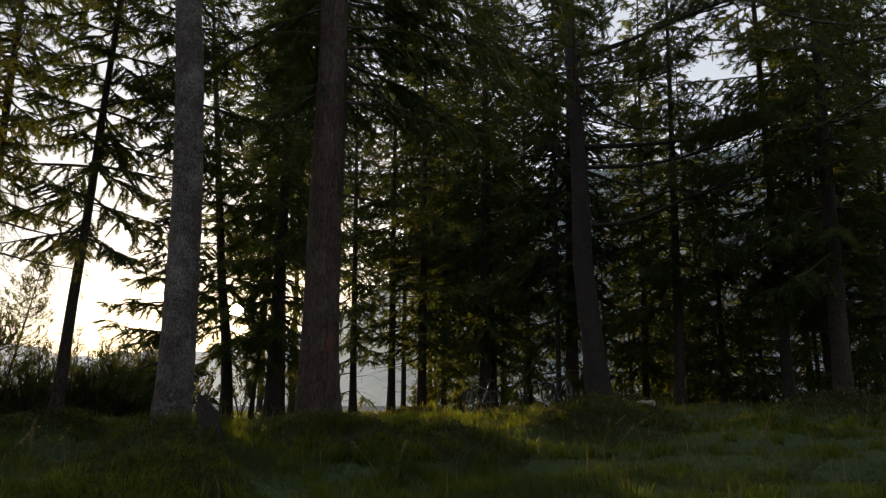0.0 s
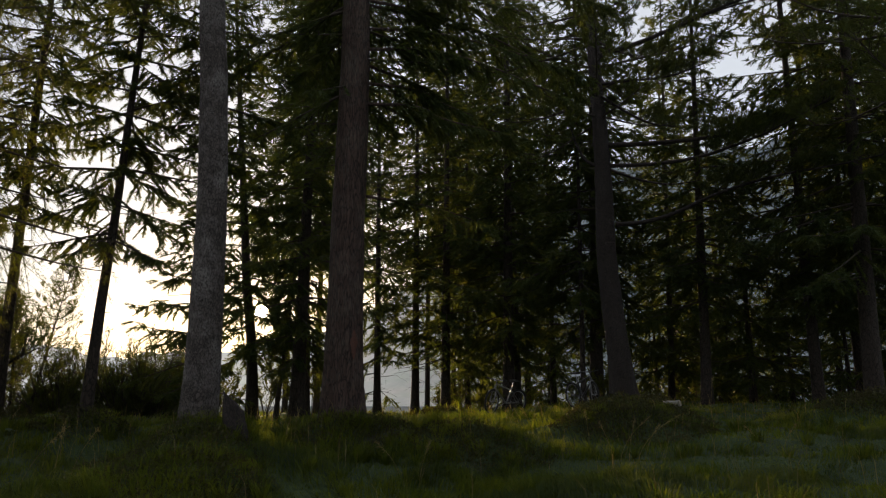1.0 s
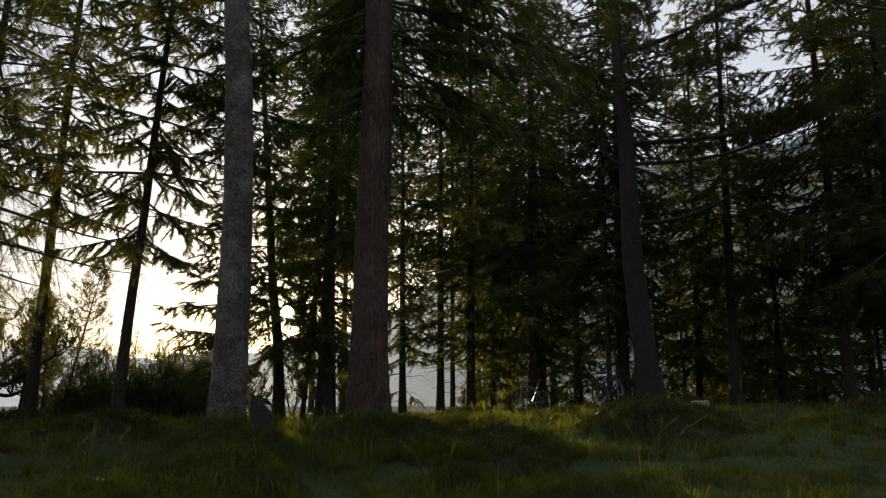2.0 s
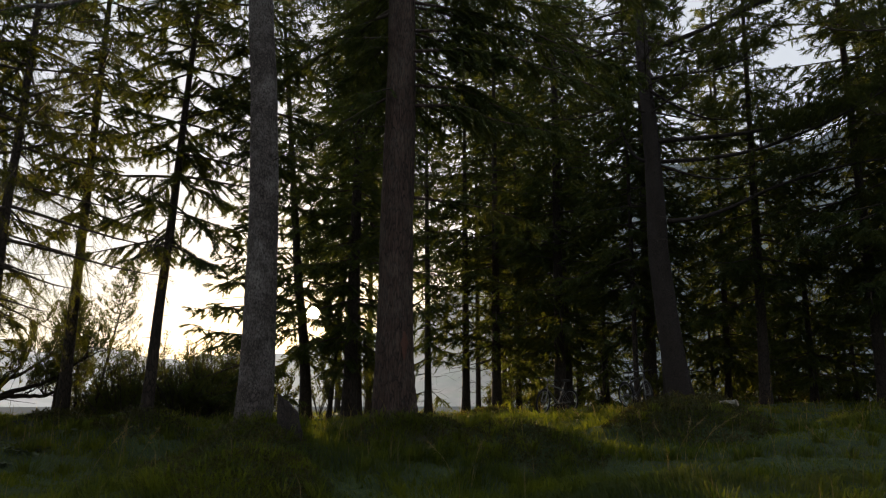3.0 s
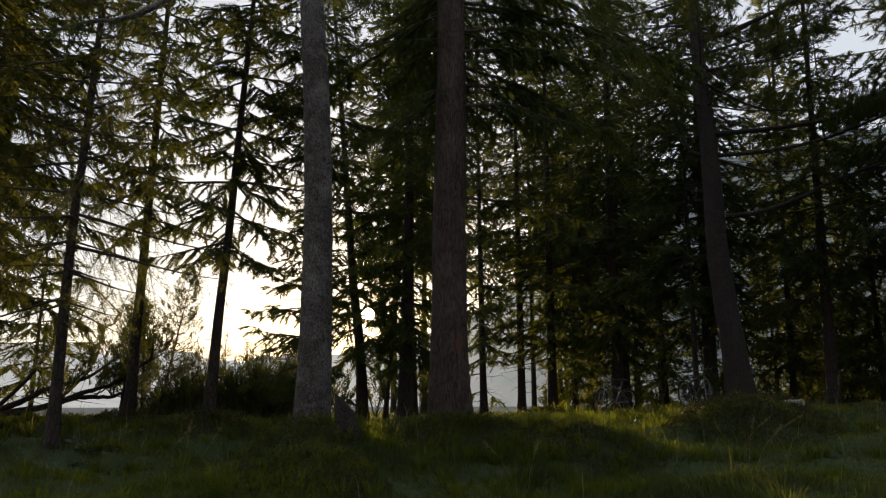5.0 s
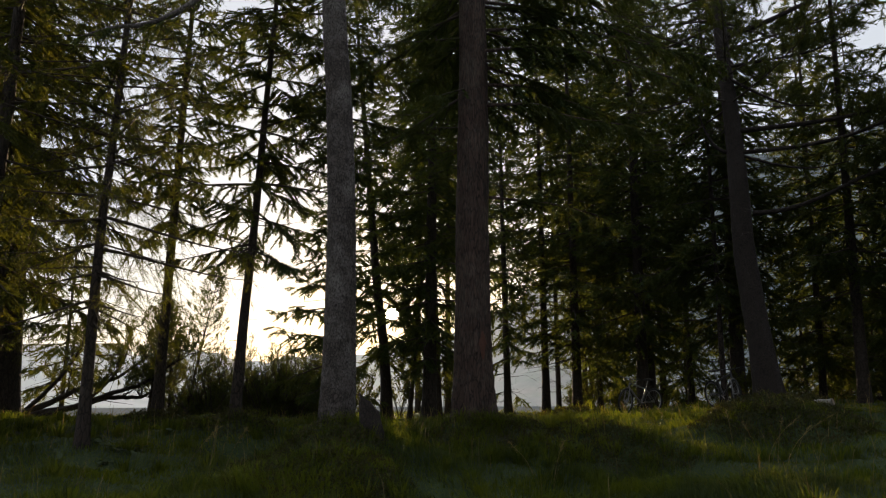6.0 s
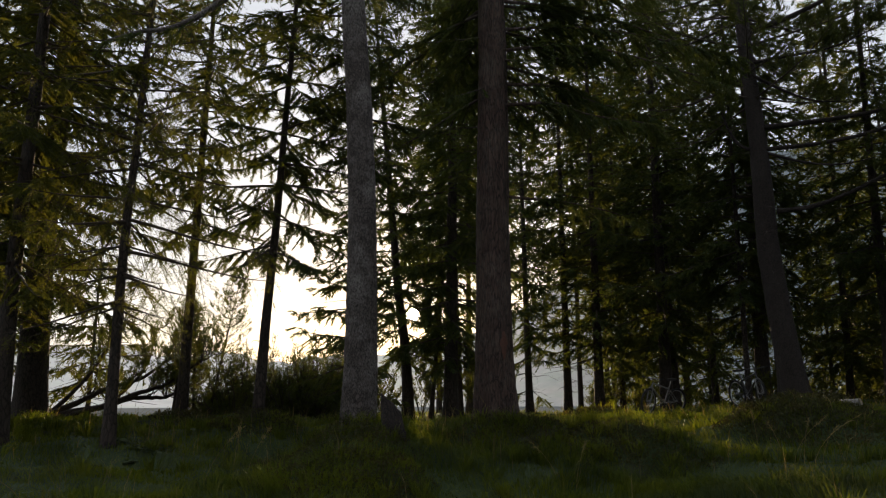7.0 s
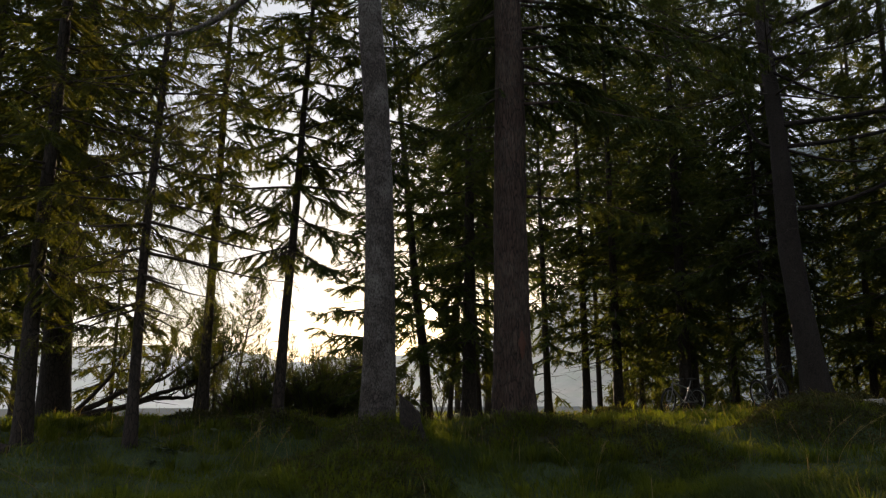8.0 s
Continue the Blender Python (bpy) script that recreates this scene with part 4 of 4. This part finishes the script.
RUBBER = plain("tyre_rubber", (0.02, 0.02, 0.02), 0.85, 0, 0.3)
SADDLE = plain("saddle_cover", (0.025, 0.02, 0.02), 0.6, 0, 0.2)


def ring(radius, thick, mat, name, parent, n=36, k=8):
    bm = bmesh.new()
    vs = [[bm.verts.new(((radius + thick * math.cos(b)) * math.cos(a), thick * 0.9 * math.sin(b), (radius + thick * math.cos(b)) * math.sin(a)))
           for b in (2 * math.pi * j / k for j in range(k))] for a in (2 * math.pi * i / n for i in range(n))]
    for i in range(n):
        for j in range(k):
            bm.faces.new((vs[i][j], vs[(i + 1) % n][j], vs[(i + 1) % n][(j + 1) % k], vs[i][(j + 1) % k]))
    return part(name, bm, mat, parent)


def pipes(name, lines, mat, parent, sides=8, label=""):
    v, f = joined([tube(smooth_line(np.array(p, float), 1), np.full(2 * len(p), r), sides) for p, r in lines])
    return mesh_object(name, v, f, mat, parent, label)


def wheel(parent, at, turn):
    hub = new("wheel")
    hub.parent = parent
    hub.matrix_local = pose(*at, 0, 0, turn)
    ring(0.325, 0.028, RUBBER, "tyre", hub)
    ring(0.290, 0.012, ALLOY, "rim", hub)
    v, f = tube([(0, -0.05, 0), (0, 0.05, 0)], [0.02, 0.02], 8)
    mesh_object("hub", v, f, ALLOY, hub)
    v, f = rods([(0, 0.02, 0)], [(0, 0, 0.285)], [0.0018], [0.0018])
    first = mesh_object("spoke", v, f, ALLOY, hub)
    for k in range(1, 20):
        o = new("spoke", first.data)
        o.parent = hub
        o.matrix_local = pose(0, 0, 0, 0, 18 * k, 0)


def bicycle(az, d, turn, lean, steer, paint, label):
    """Mountain bike, its forward way along x, standing on its tyres."""
    x, y = spot(az, d)
    bike = new("bicycle")
    bike.matrix_world = pose(x, y, float(ground_at(x, y)) - 0.02, lean, 0, turn)
    tagged(bike, label, "bicycle", "bicycles parked in the wood")
    R0 = 0.353
    bb, head, headlow, seat = (-0.10, 0, 0.31), (0.34, 0, 0.83), (0.375, 0, 0.72), (-0.27, 0, 0.76)
    rear = (-0.54, 0, R0)
    pipes("bike_frame", [([headlow, bb], 0.024), ([head, (-0.24, 0, 0.68)], 0.020), ([bb, seat], 0.018), ([head, headlow], 0.026),
                         ([bb, (-0.3, 0.06, 0.33), (rear[0], 0.065, R0)], 0.011), ([bb, (-0.3, -0.06, 0.33), (rear[0], -0.065, R0)], 0.011),
                         ([(-0.24, 0.02, 0.68), (rear[0], 0.065, R0)], 0.009), ([(-0.24, -0.02, 0.68), (rear[0], -0.065, R0)], 0.009)], paint, bike)
    pipes("seat_post", [([seat, (-0.30, 0, 0.90)], 0.014)], ALLOY, bike)
    bm = bmesh.new()
    bmesh.ops.create_cube(bm, size=1)
    bmesh.ops.subdivide_edges(bm, edges=bm.edges[:], cuts=3, use_grid_fill=True)
    for v in bm.verts:
        u = v.co.x + 0.5
        v.co = Vector((v.co.x * 0.27, v.co.y * (0.15 * (1 - u) + 0.045 * u) * 1.2, v.co.z * 0.05 + 0.012 * (1 - u)))
    bmesh.ops.bevel(bm, geom=[e for e in bm.edges if e.calc_face_angle(0) > 1], offset=0.008, segments=2, affect="EDGES")
    part("saddle", bm, SADDLE, bike).location = (-0.30, 0, 0.925)
    fork = new("fork")
    fork.parent = bike
    fork.matrix_local = pose(*headlow, 0, 0, steer)
    pipes("fork_legs", [([(0, 0, 0), (0.02, 0.06, -0.03), (0.11, 0.06, R0 - 0.72)], 0.017), ([(0, 0, 0), (0.02, -0.06, -0.03), (0.11, -0.06, R0 - 0.72)], 0.017)], ALLOY, fork)
    pipes("handlebar", [([(-0.035, 0, 0.11), (-0.06, 0, 0.19), (0.02, 0, 0.22)], 0.014),
                        ([(-0.03, 0.32, 0.24), (0.0, 0.18, 0.24), (0.02, 0, 0.22), (0.0, -0.18, 0.24), (-0.03, -0.32, 0.24)], 0.013)], BLACK_PAINT, fork)
    for k in (1, -1):
        pipes("grip", [([(-0.03, 0.32 * k, 0.24), (-0.015, 0.22 * k, 0.24)], 0.019)], RUBBER, fork)
    wheel(bike, (headlow[0] + 0.11 * math.cos(radians(steer)), 0.11 * math.sin(radians(steer)), R0), steer)
    wheel(bike, rear, 0)
    gear = ring(0.085, 0.006, BLACK_PAINT, "chainring", bike, 24, 5)
    gear.location = (bb[0], -0.05, bb[2])
    pipes("crank", [([(bb[0], -0.06, bb[2]), (bb[0] + 0.15, -0.07, bb[2] - 0.08)], 0.010), ([(bb[0], 0.06, bb[2]), (bb[0] - 0.15, 0.07, bb[2] + 0.08)], 0.010)], ALLOY, bike)
    for px, py, pz in ((bb[0] + 0.15, -0.12, bb[2] - 0.08), (bb[0] - 0.15, 0.12, bb[2] + 0.08)):
        bm = bmesh.new()
        bmesh.ops.create_cube(bm, size=1, matrix=Matrix.Diagonal((0.09, 0.09, 0.022, 1)))
        bmesh.ops.bevel(bm, geom=bm.edges[:], offset=0.005, segments=1, affect="EDGES")
        part("pedal", bm, RUBBER, bike).location = (px, py, pz)


bicycle(-2.65, 21, 222, -9, 14, GREY_PAINT, "grey mountain bike with silver fork parked by spruces")
bicycle(-8.9, 20.2, 296, 7, -18, BLACK_PAINT, "dark mountain bike parked beside the old pine")


# ---- low plants ----
def bilberry(az, d, width, height, seed):
    """A cushion of dwarf shrub: short stems and many small leaves."""
    rng = np.random.default_rng(seed)
    n = int(850 * width * width * min(1.0, 12 / d) ** 0.5)
    a, r = rng.uniform(0, 6.28, n), width * 0.5 * np.sqrt(rng.random(n))
    cx, cy = spot(az, d)
    x, y = cx + r * np.cos(a) * 1.3, cy + r * np.sin(a)
    cover = height * (1 - (r / (width * 0.5)) ** 2 * 0.75) * (0.75 + 0.25 * np.sin(x * 7) * np.sin(y * 7 + 1))
    p = np.stack([x, y, ground_at(x, y) + cover * rng.random(n) ** 0.45], 1)
    base = np.array([cx, cy, float(ground_at(cx, cy))])
    thing = new("bilberry_shrub")
    thing.location = base
    tagged(thing, "low reddish-green bilberry shrub on a hummock", "shrub", "bilberry shrubs on the hummocks")
    up = unit(rng.normal(0, 0.7, (n, 3)) + [0, 0, 0.7])
    size = max(1.0, d / 12)
    v, f = shoots(p - base, up, rng.uniform(0.025, 0.055, n) * size, rng, 0.022 * size, 1, 0.03 * size, 0.01 * size, 50)
    tagged(mesh_object("foliage", v, f, SHRUB, thing, shade=False), kind="stuff")
    m = n // 14
    foot = np.stack([x[:m], y[:m], ground_at(x[:m], y[:m])], 1) - base
    v, f = rods(foot, p[:m] - base, np.full(m, 0.003), np.full(m, 0.0015))
    tagged(mesh_object("stem_growth", v, f, TWIG, thing, "thin brown stems"), kind="stuff")


for i, (az, d, w, h) in enumerate(((20.5, 9.3, 1.1, 0.26), (18.0, 9.0, 0.9, 0.22), (22.6, 9.6, 0.9, 0.24), (27.2, 13.6, 1.3, 0.35), (9.5, 11.0, 1.3, 0.20),
                                   (6.3, 11.3, 1.0, 0.22), (-11.2, 15.6, 1.6, 0.26), (-12.0, 16.3, 1.8, 0.26), (-13.2, 17.2, 1.4, 0.22), (-11.0, 14.6, 1.6, 0.32),
                                   (-14.5, 15.0, 1.5, 0.3), (2.6, 19.8, 1.3, 0.2), (-28.0, 17.0, 1.8, 0.4), (-9.6, 13.6, 1.3, 0.28), (32.0, 16.4, 1.3, 0.25),
                                   (39.0, 18.5, 1.8, 0.3), (0.4, 11.0, 1.3, 0.22), (-2.6, 10.9, 1.2, 0.2), (24.5, 10.8, 0.9, 0.2), (21.0, 8.0, 1.5, 0.24), (18.6, 8.2, 1.1, 0.2), (-13.0, 13.4, 1.9, 0.3))):
    bilberry(az, d, w, h, 151 + i)


def fern(az, d, size, seed):
    """A fern: arching fronds with paired leaflets."""
    rng = np.random.default_rng(seed)
    x, y = spot(az, d)
    plant = new("fern")
    plant.location = (x, y, float(ground_at(x, y)) - 0.02)
    tagged(plant, "small arching green fern under the trees", "fern", "ferns by the old pine")
    for k in range(7):
        a = k * 0.9 + rng.normal(0, 0.2)
        q = np.linspace(0, 1, 9)
        ln = size * rng.uniform(0.75, 1.1)
        rib = np.stack([math.cos(a) * ln * 0.75 * q, math.sin(a) * ln * 0.75 * q, ln * (0.9 * q - 0.55 * q ** 2.2)], 1)
        v0, f0 = tube(rib, 0.005 * (1 - 0.7 * q), 3)
        side = np.array([-math.sin(a), math.cos(a), 0])
        vs, fs = [], []
        for j in range(1, 9):
            for h in (1, -1):
                w = 0.28 * size * (1.05 - q[j]) * h
                b0, b1 = rib[j] - (rib[j] - rib[j - 1]) * 0.45, rib[j]
                n = len(vs)
                vs += [b0, b1, rib[j] + side * w + np.array([math.cos(a), math.sin(a), -0.5]) * abs(w) * 0.35]
                fs.append((n, n + 1, n + 2))
        blade = mesh_object("frond", np.array(vs), np.array(fs), GRASS, plant, shade=False)
        mesh_object("rib", v0, f0, GRASS, blade)


def leafy_weed(az, d, size, seed):
    """A low broad-leaved weed: round leaves on short stalks."""
    rng = np.random.default_rng(seed)
    x, y = spot(az, d)
    plant = new("weed")
    plant.location = (x, y, float(ground_at(x, y)) - 0.01)
    tagged(plant, "low broad-leaved weed in the short grass", "plant", "weeds in the clearing")
    for k in range(9):
        a, ln = rng.uniform(0, 6.28), size * rng.uniform(0.4, 1.0)
        tip = np.array([math.cos(a) * ln * 0.7, math.sin(a) * ln * 0.7, ln * rng.uniform(0.5, 0.9)])
        v, f = rods([np.zeros(3)], [tip], [0.004], [0.0025])
        leaf = mesh_object("leaf", *disc_leaf(tip, a, size * rng.uniform(0.28, 0.5), rng), WEED, plant)
        mesh_object("stalk", v, f, WEED, leaf)


def disc_leaf(at, turn, r, rng):
    a = np.arange(9) * 2 * math.pi / 9
    tilt = rng.uniform(-0.5, 0.3)
    px, py = r * (np.cos(a) * 1.1 + 0.6), r * np.sin(a) * 0.85
    z = px * tilt + 0.12 * r * np.cos(2 * a)
    v = np.stack([at[0] + px * math.cos(turn) - py * math.sin(turn), at[1] + px * math.sin(turn) + py * math.cos(turn), at[2] + z], 1)
    c = np.array([[at[0] + 0.6 * r * math.cos(turn), at[1] + 0.6 * r * math.sin(turn), at[2] + 0.5 * r * tilt - 0.1 * r]])
    return np.concatenate([v, c]), np.array([(i, (i + 1) % 9, 9) for i in range(9)])


def stalk(az, d, height, lean, turn, seed, label):
    """One tall dry grass stem with a feathery head."""
    rng = np.random.default_rng(seed)
    x, y = spot(az, d)
    plant = new("grass_stalk")
    plant.location = (x, y, float(ground_at(x, y)) - 0.02)
    tagged(plant, label, "grass", "dry grass stalks")
    q = np.linspace(0, 1, 8)
    c, sn = math.cos(radians(turn)), math.sin(radians(turn))
    line = np.stack([c * height * lean * q ** 1.6, sn * height * lean * q ** 1.6, height * (q - 0.25 * lean * q ** 2)], 1)
    v, f = tube(line, 0.004 * (1 - 0.6 * q), 4)
    mesh_object("stem", v, f, STRAW, plant)
    p = line[-3] + (line[-1] - line[-3]) * rng.random((26, 1))
    v, f = needles(p, unit(np.repeat((line[-1] - line[-3])[None], 26, 0) + rng.normal(0, 0.1, (26, 3))), np.full(26, 0.02), rng, 2, 0.05, 0.007, 30)
    mesh_object("seed_head", v, f, STRAW, plant, shade=False)


WEED = leafy("weed_leaves", (0.03, 0.055, 0.024), (0.045, 0.075, 0.032), (0.07, 0.10, 0.045), (1.6, 1.5, 0.5), 2.0, 0.3, 0.3)
for i, (az, d, z) in enumerate(((-16.6, 16.6, 0.55), (-18.0, 17.6, 0.5), (-13.6, 15.6, 0.4), (-9.2, 15.2, 0.35), (-27.4, 17.0, 0.45))):
    fern(az, d, z, 171 + i)
for i, (az, d, z) in enumerate(((34.0, 11.6, 0.22), (34.8, 11.9, 0.20), (33.2, 12.1, 0.18), (30.2, 12.6, 0.2), (29.6, 12.2, 0.16), (36.0, 12.3, 0.2), (35.2, 11.3, 0.18), (42.2, 9.0, 0.2), (31.5, 13.4, 0.18))):
    leafy_weed(az, d, z * 0.65, 181 + i)
for i, (az, d, h, lean, turn) in enumerate(((-11.2, 11.0, 0.75, 0.7, 20), (-11.8, 11.2, 0.7, 0.5, 60), (-12.4, 10.6, 0.8, 0.8, 10), (-12.9, 10.9, 0.6, 0.6, 40), (-10.6, 11.5, 0.6, 0.3, 150),
                                            (-9.0, 12.6, 0.6, 0.3, 100), (-5.0, 13.0, 0.55, 0.4, 200), (-22.0, 11.0, 0.5, 0.6, 30), (-21.0, 11.4, 0.5, 0.5, 170), (41.5, 8.6, 0.9, 1.5, 190),
                                            (28.6, 9.3, 0.8, 0.3, 100), (30.6, 9.0, 0.8, 0.5, 20), (27.6, 9.8, 0.7, 0.4, 0), (-17.6, 17.0, 0.9, 0.1, 0), (5.0, 9.0, 0.5, 0.6, 170), (3.6, 8.8, 0.6, 0.4, 60))):
    stalk(az, d, h, lean, turn, 201 + i, "tall dry grass stalk bending over the turf")


# ---- grass ----
def blades(name, p, h, bend, w, lead, mat, label, droop=0.88):
    """Three-sided bent blades standing at p."""
    n = len(p)
    z = ground_at(p[:, 0], p[:, 1])
    b = np.stack([p[:, 0], p[:, 1], z - 0.01], 1)
    sd = np.stack([-lead[:, 1], lead[:, 0], 0 * h], 1) * w[:, None]
    l3 = np.concatenate([lead, np.zeros((n, 1))], 1)
    up = np.array([0, 0, 1.0])
    mid = b + up * (h * 0.62)[:, None] + l3 * (bend * 0.3)[:, None]
    tip = b + up * (h * droop)[:, None] + l3 * bend[:, None]
    v = np.stack([b - sd, b + sd, mid - sd * 0.8, mid + sd * 0.8, tip], 1).reshape(-1, 3)
    o = (np.arange(n) * 5)[:, None]
    tri = np.concatenate([o + [0, 1, 3], o + [0, 3, 2], o + [2, 3, 4]])
    tagged(mesh_object(name, v, tri, mat, shade=False), label, "grass", kind="stuff")


def build_grass():
    rng = np.random.default_rng(77)
    pos = []
    for r0, r1, per in ((6.0, 11, 760), (11, 18, 400), (18, 34, 60)):
        n = int(0.5 * radians(90) * (r1 * r1 - r0 * r0) * per)
        r = np.sqrt(rng.uniform(r0 * r0, r1 * r1, n))
        a = np.radians(rng.uniform(-38, 52, n))
        pos.append(np.stack([-np.sin(a) * r, np.cos(a) * r, r], 1))
    p = np.concatenate(pos)
    clump = waves(p[:, 0] * 2.6 + 7, p[:, 1] * 2.6) / 0.10 + waves(p[:, 0] * 7, p[:, 1] * 7) / 0.14
    keep = clump > -3.0 + 1.8 * rng.random(len(p))
    p, clump = p[keep], clump[keep]
    n = len(p)
    lead = unit(rng.normal(0, 0.8, (n, 2)) + 1.2 * np.stack([np.sin(p[:, 0] * 2.3 + p[:, 1]), np.cos(p[:, 1] * 2.6 - p[:, 0])], 1))
    az = np.degrees(np.arctan2(-p[:, 0], p[:, 1]))
    r = p[:, 2]
    # trodden lawn: the clearing towards the water and the track into the wood
    lawn = np.maximum(smooth(23, 26, az) * smooth(9.0, 11.0, r), smooth(-14, -17, az) * smooth(8.5, 10.5, r)) * (0.65 + 0.35 * np.sin(p[:, 0] * 1.9) * np.sin(p[:, 1] * 1.6))
    bump = sum(np.exp(-((p[:, 0] - spot(a, d)[0]) ** 2 + (p[:, 1] - spot(a, d)[1]) ** 2) / 0.9) for a, d, hh, _, _ in MOUNDS if hh > 0.13)
    sunny = np.exp(-((p[:, 0] - 0.5) / 1.5) ** 2 - ((p[:, 1] - 16.2) / 2.8) ** 2)
    h = np.clip((0.110 + 0.095 * clump) * (1 - 0.42 * np.clip(lawn - bump, 0, 1)) + 0.03 * bump + 0.05 * sunny, 0.045, 0.34) * rng.uniform(0.5, 1.25, n)
    w = rng.uniform(0.0028, 0.0060, n) * np.clip(p[:, 2] / 9, 1, 2.4)
    blades("grass", p, h, h * rng.uniform(0.4, 1.6, n), w, lead, GRASS, "tufted green meadow grass over the hummocks")
    # long arching blades in tussocks, thickest on the hummocks
    cr, ca = np.sqrt(rng.uniform(42, 250, 900)), np.radians(rng.uniform(-34, 48, 900))
    cx, cy = -np.sin(ca) * cr, np.cos(ca) * cr
    near = sum(np.exp(-((cx - spot(a_, d_)[0]) ** 2 + (cy - spot(a_, d_)[1]) ** 2) / 1.6) for a_, d_, hh, _, _ in MOUNDS if hh > 0.09)
    pick = rng.random(900) < (0.16 + 0.75 * near) * (1 - np.exp(-((cx - 0.8) / 1.6) ** 2 - ((cy - 16.5) / 4.5) ** 2))
    cx, cy = cx[pick], cy[pick]
    i = np.repeat(np.arange(len(cx)), 64)
    out = unit(rng.normal(size=(len(i), 2)))
    p = np.stack([cx[i], cy[i]], 1) + out * (rng.random(len(i)) * 0.10)[:, None]
    h = rng.uniform(0.16, 0.36, len(i)) * rng.uniform(0.7, 1.15, len(cx))[i]
    blades("tussock_grass", p, h, h * rng.uniform(0.5, 1.5, len(i)), rng.uniform(0.0026, 0.0046, len(i)) * np.clip(np.hypot(cx, cy)[i] / 9, 1, 2),
           unit(out + rng.normal(0, 0.35, out.shape)), GRASS, "long arching tussock grass on the hummocks", 0.72)
    n = 1300
    r, a = np.sqrt(rng.uniform(40, 420, n)), np.radians(rng.uniform(-38, 52, n))
    p = np.stack([-np.sin(a) * r, np.cos(a) * r, r], 1)
    h = rng.uniform(0.18, 0.5, n)
    blades("dry_grass", p, h, h * rng.uniform(0.2, 0.9, n), rng.uniform(0.0016, 0.0032, n) * np.clip(r / 9, 1, 2), unit(rng.normal(size=(n, 2))), STRAW,
           "scattered dry straw-coloured grass stalks", 0.95)


build_grass()
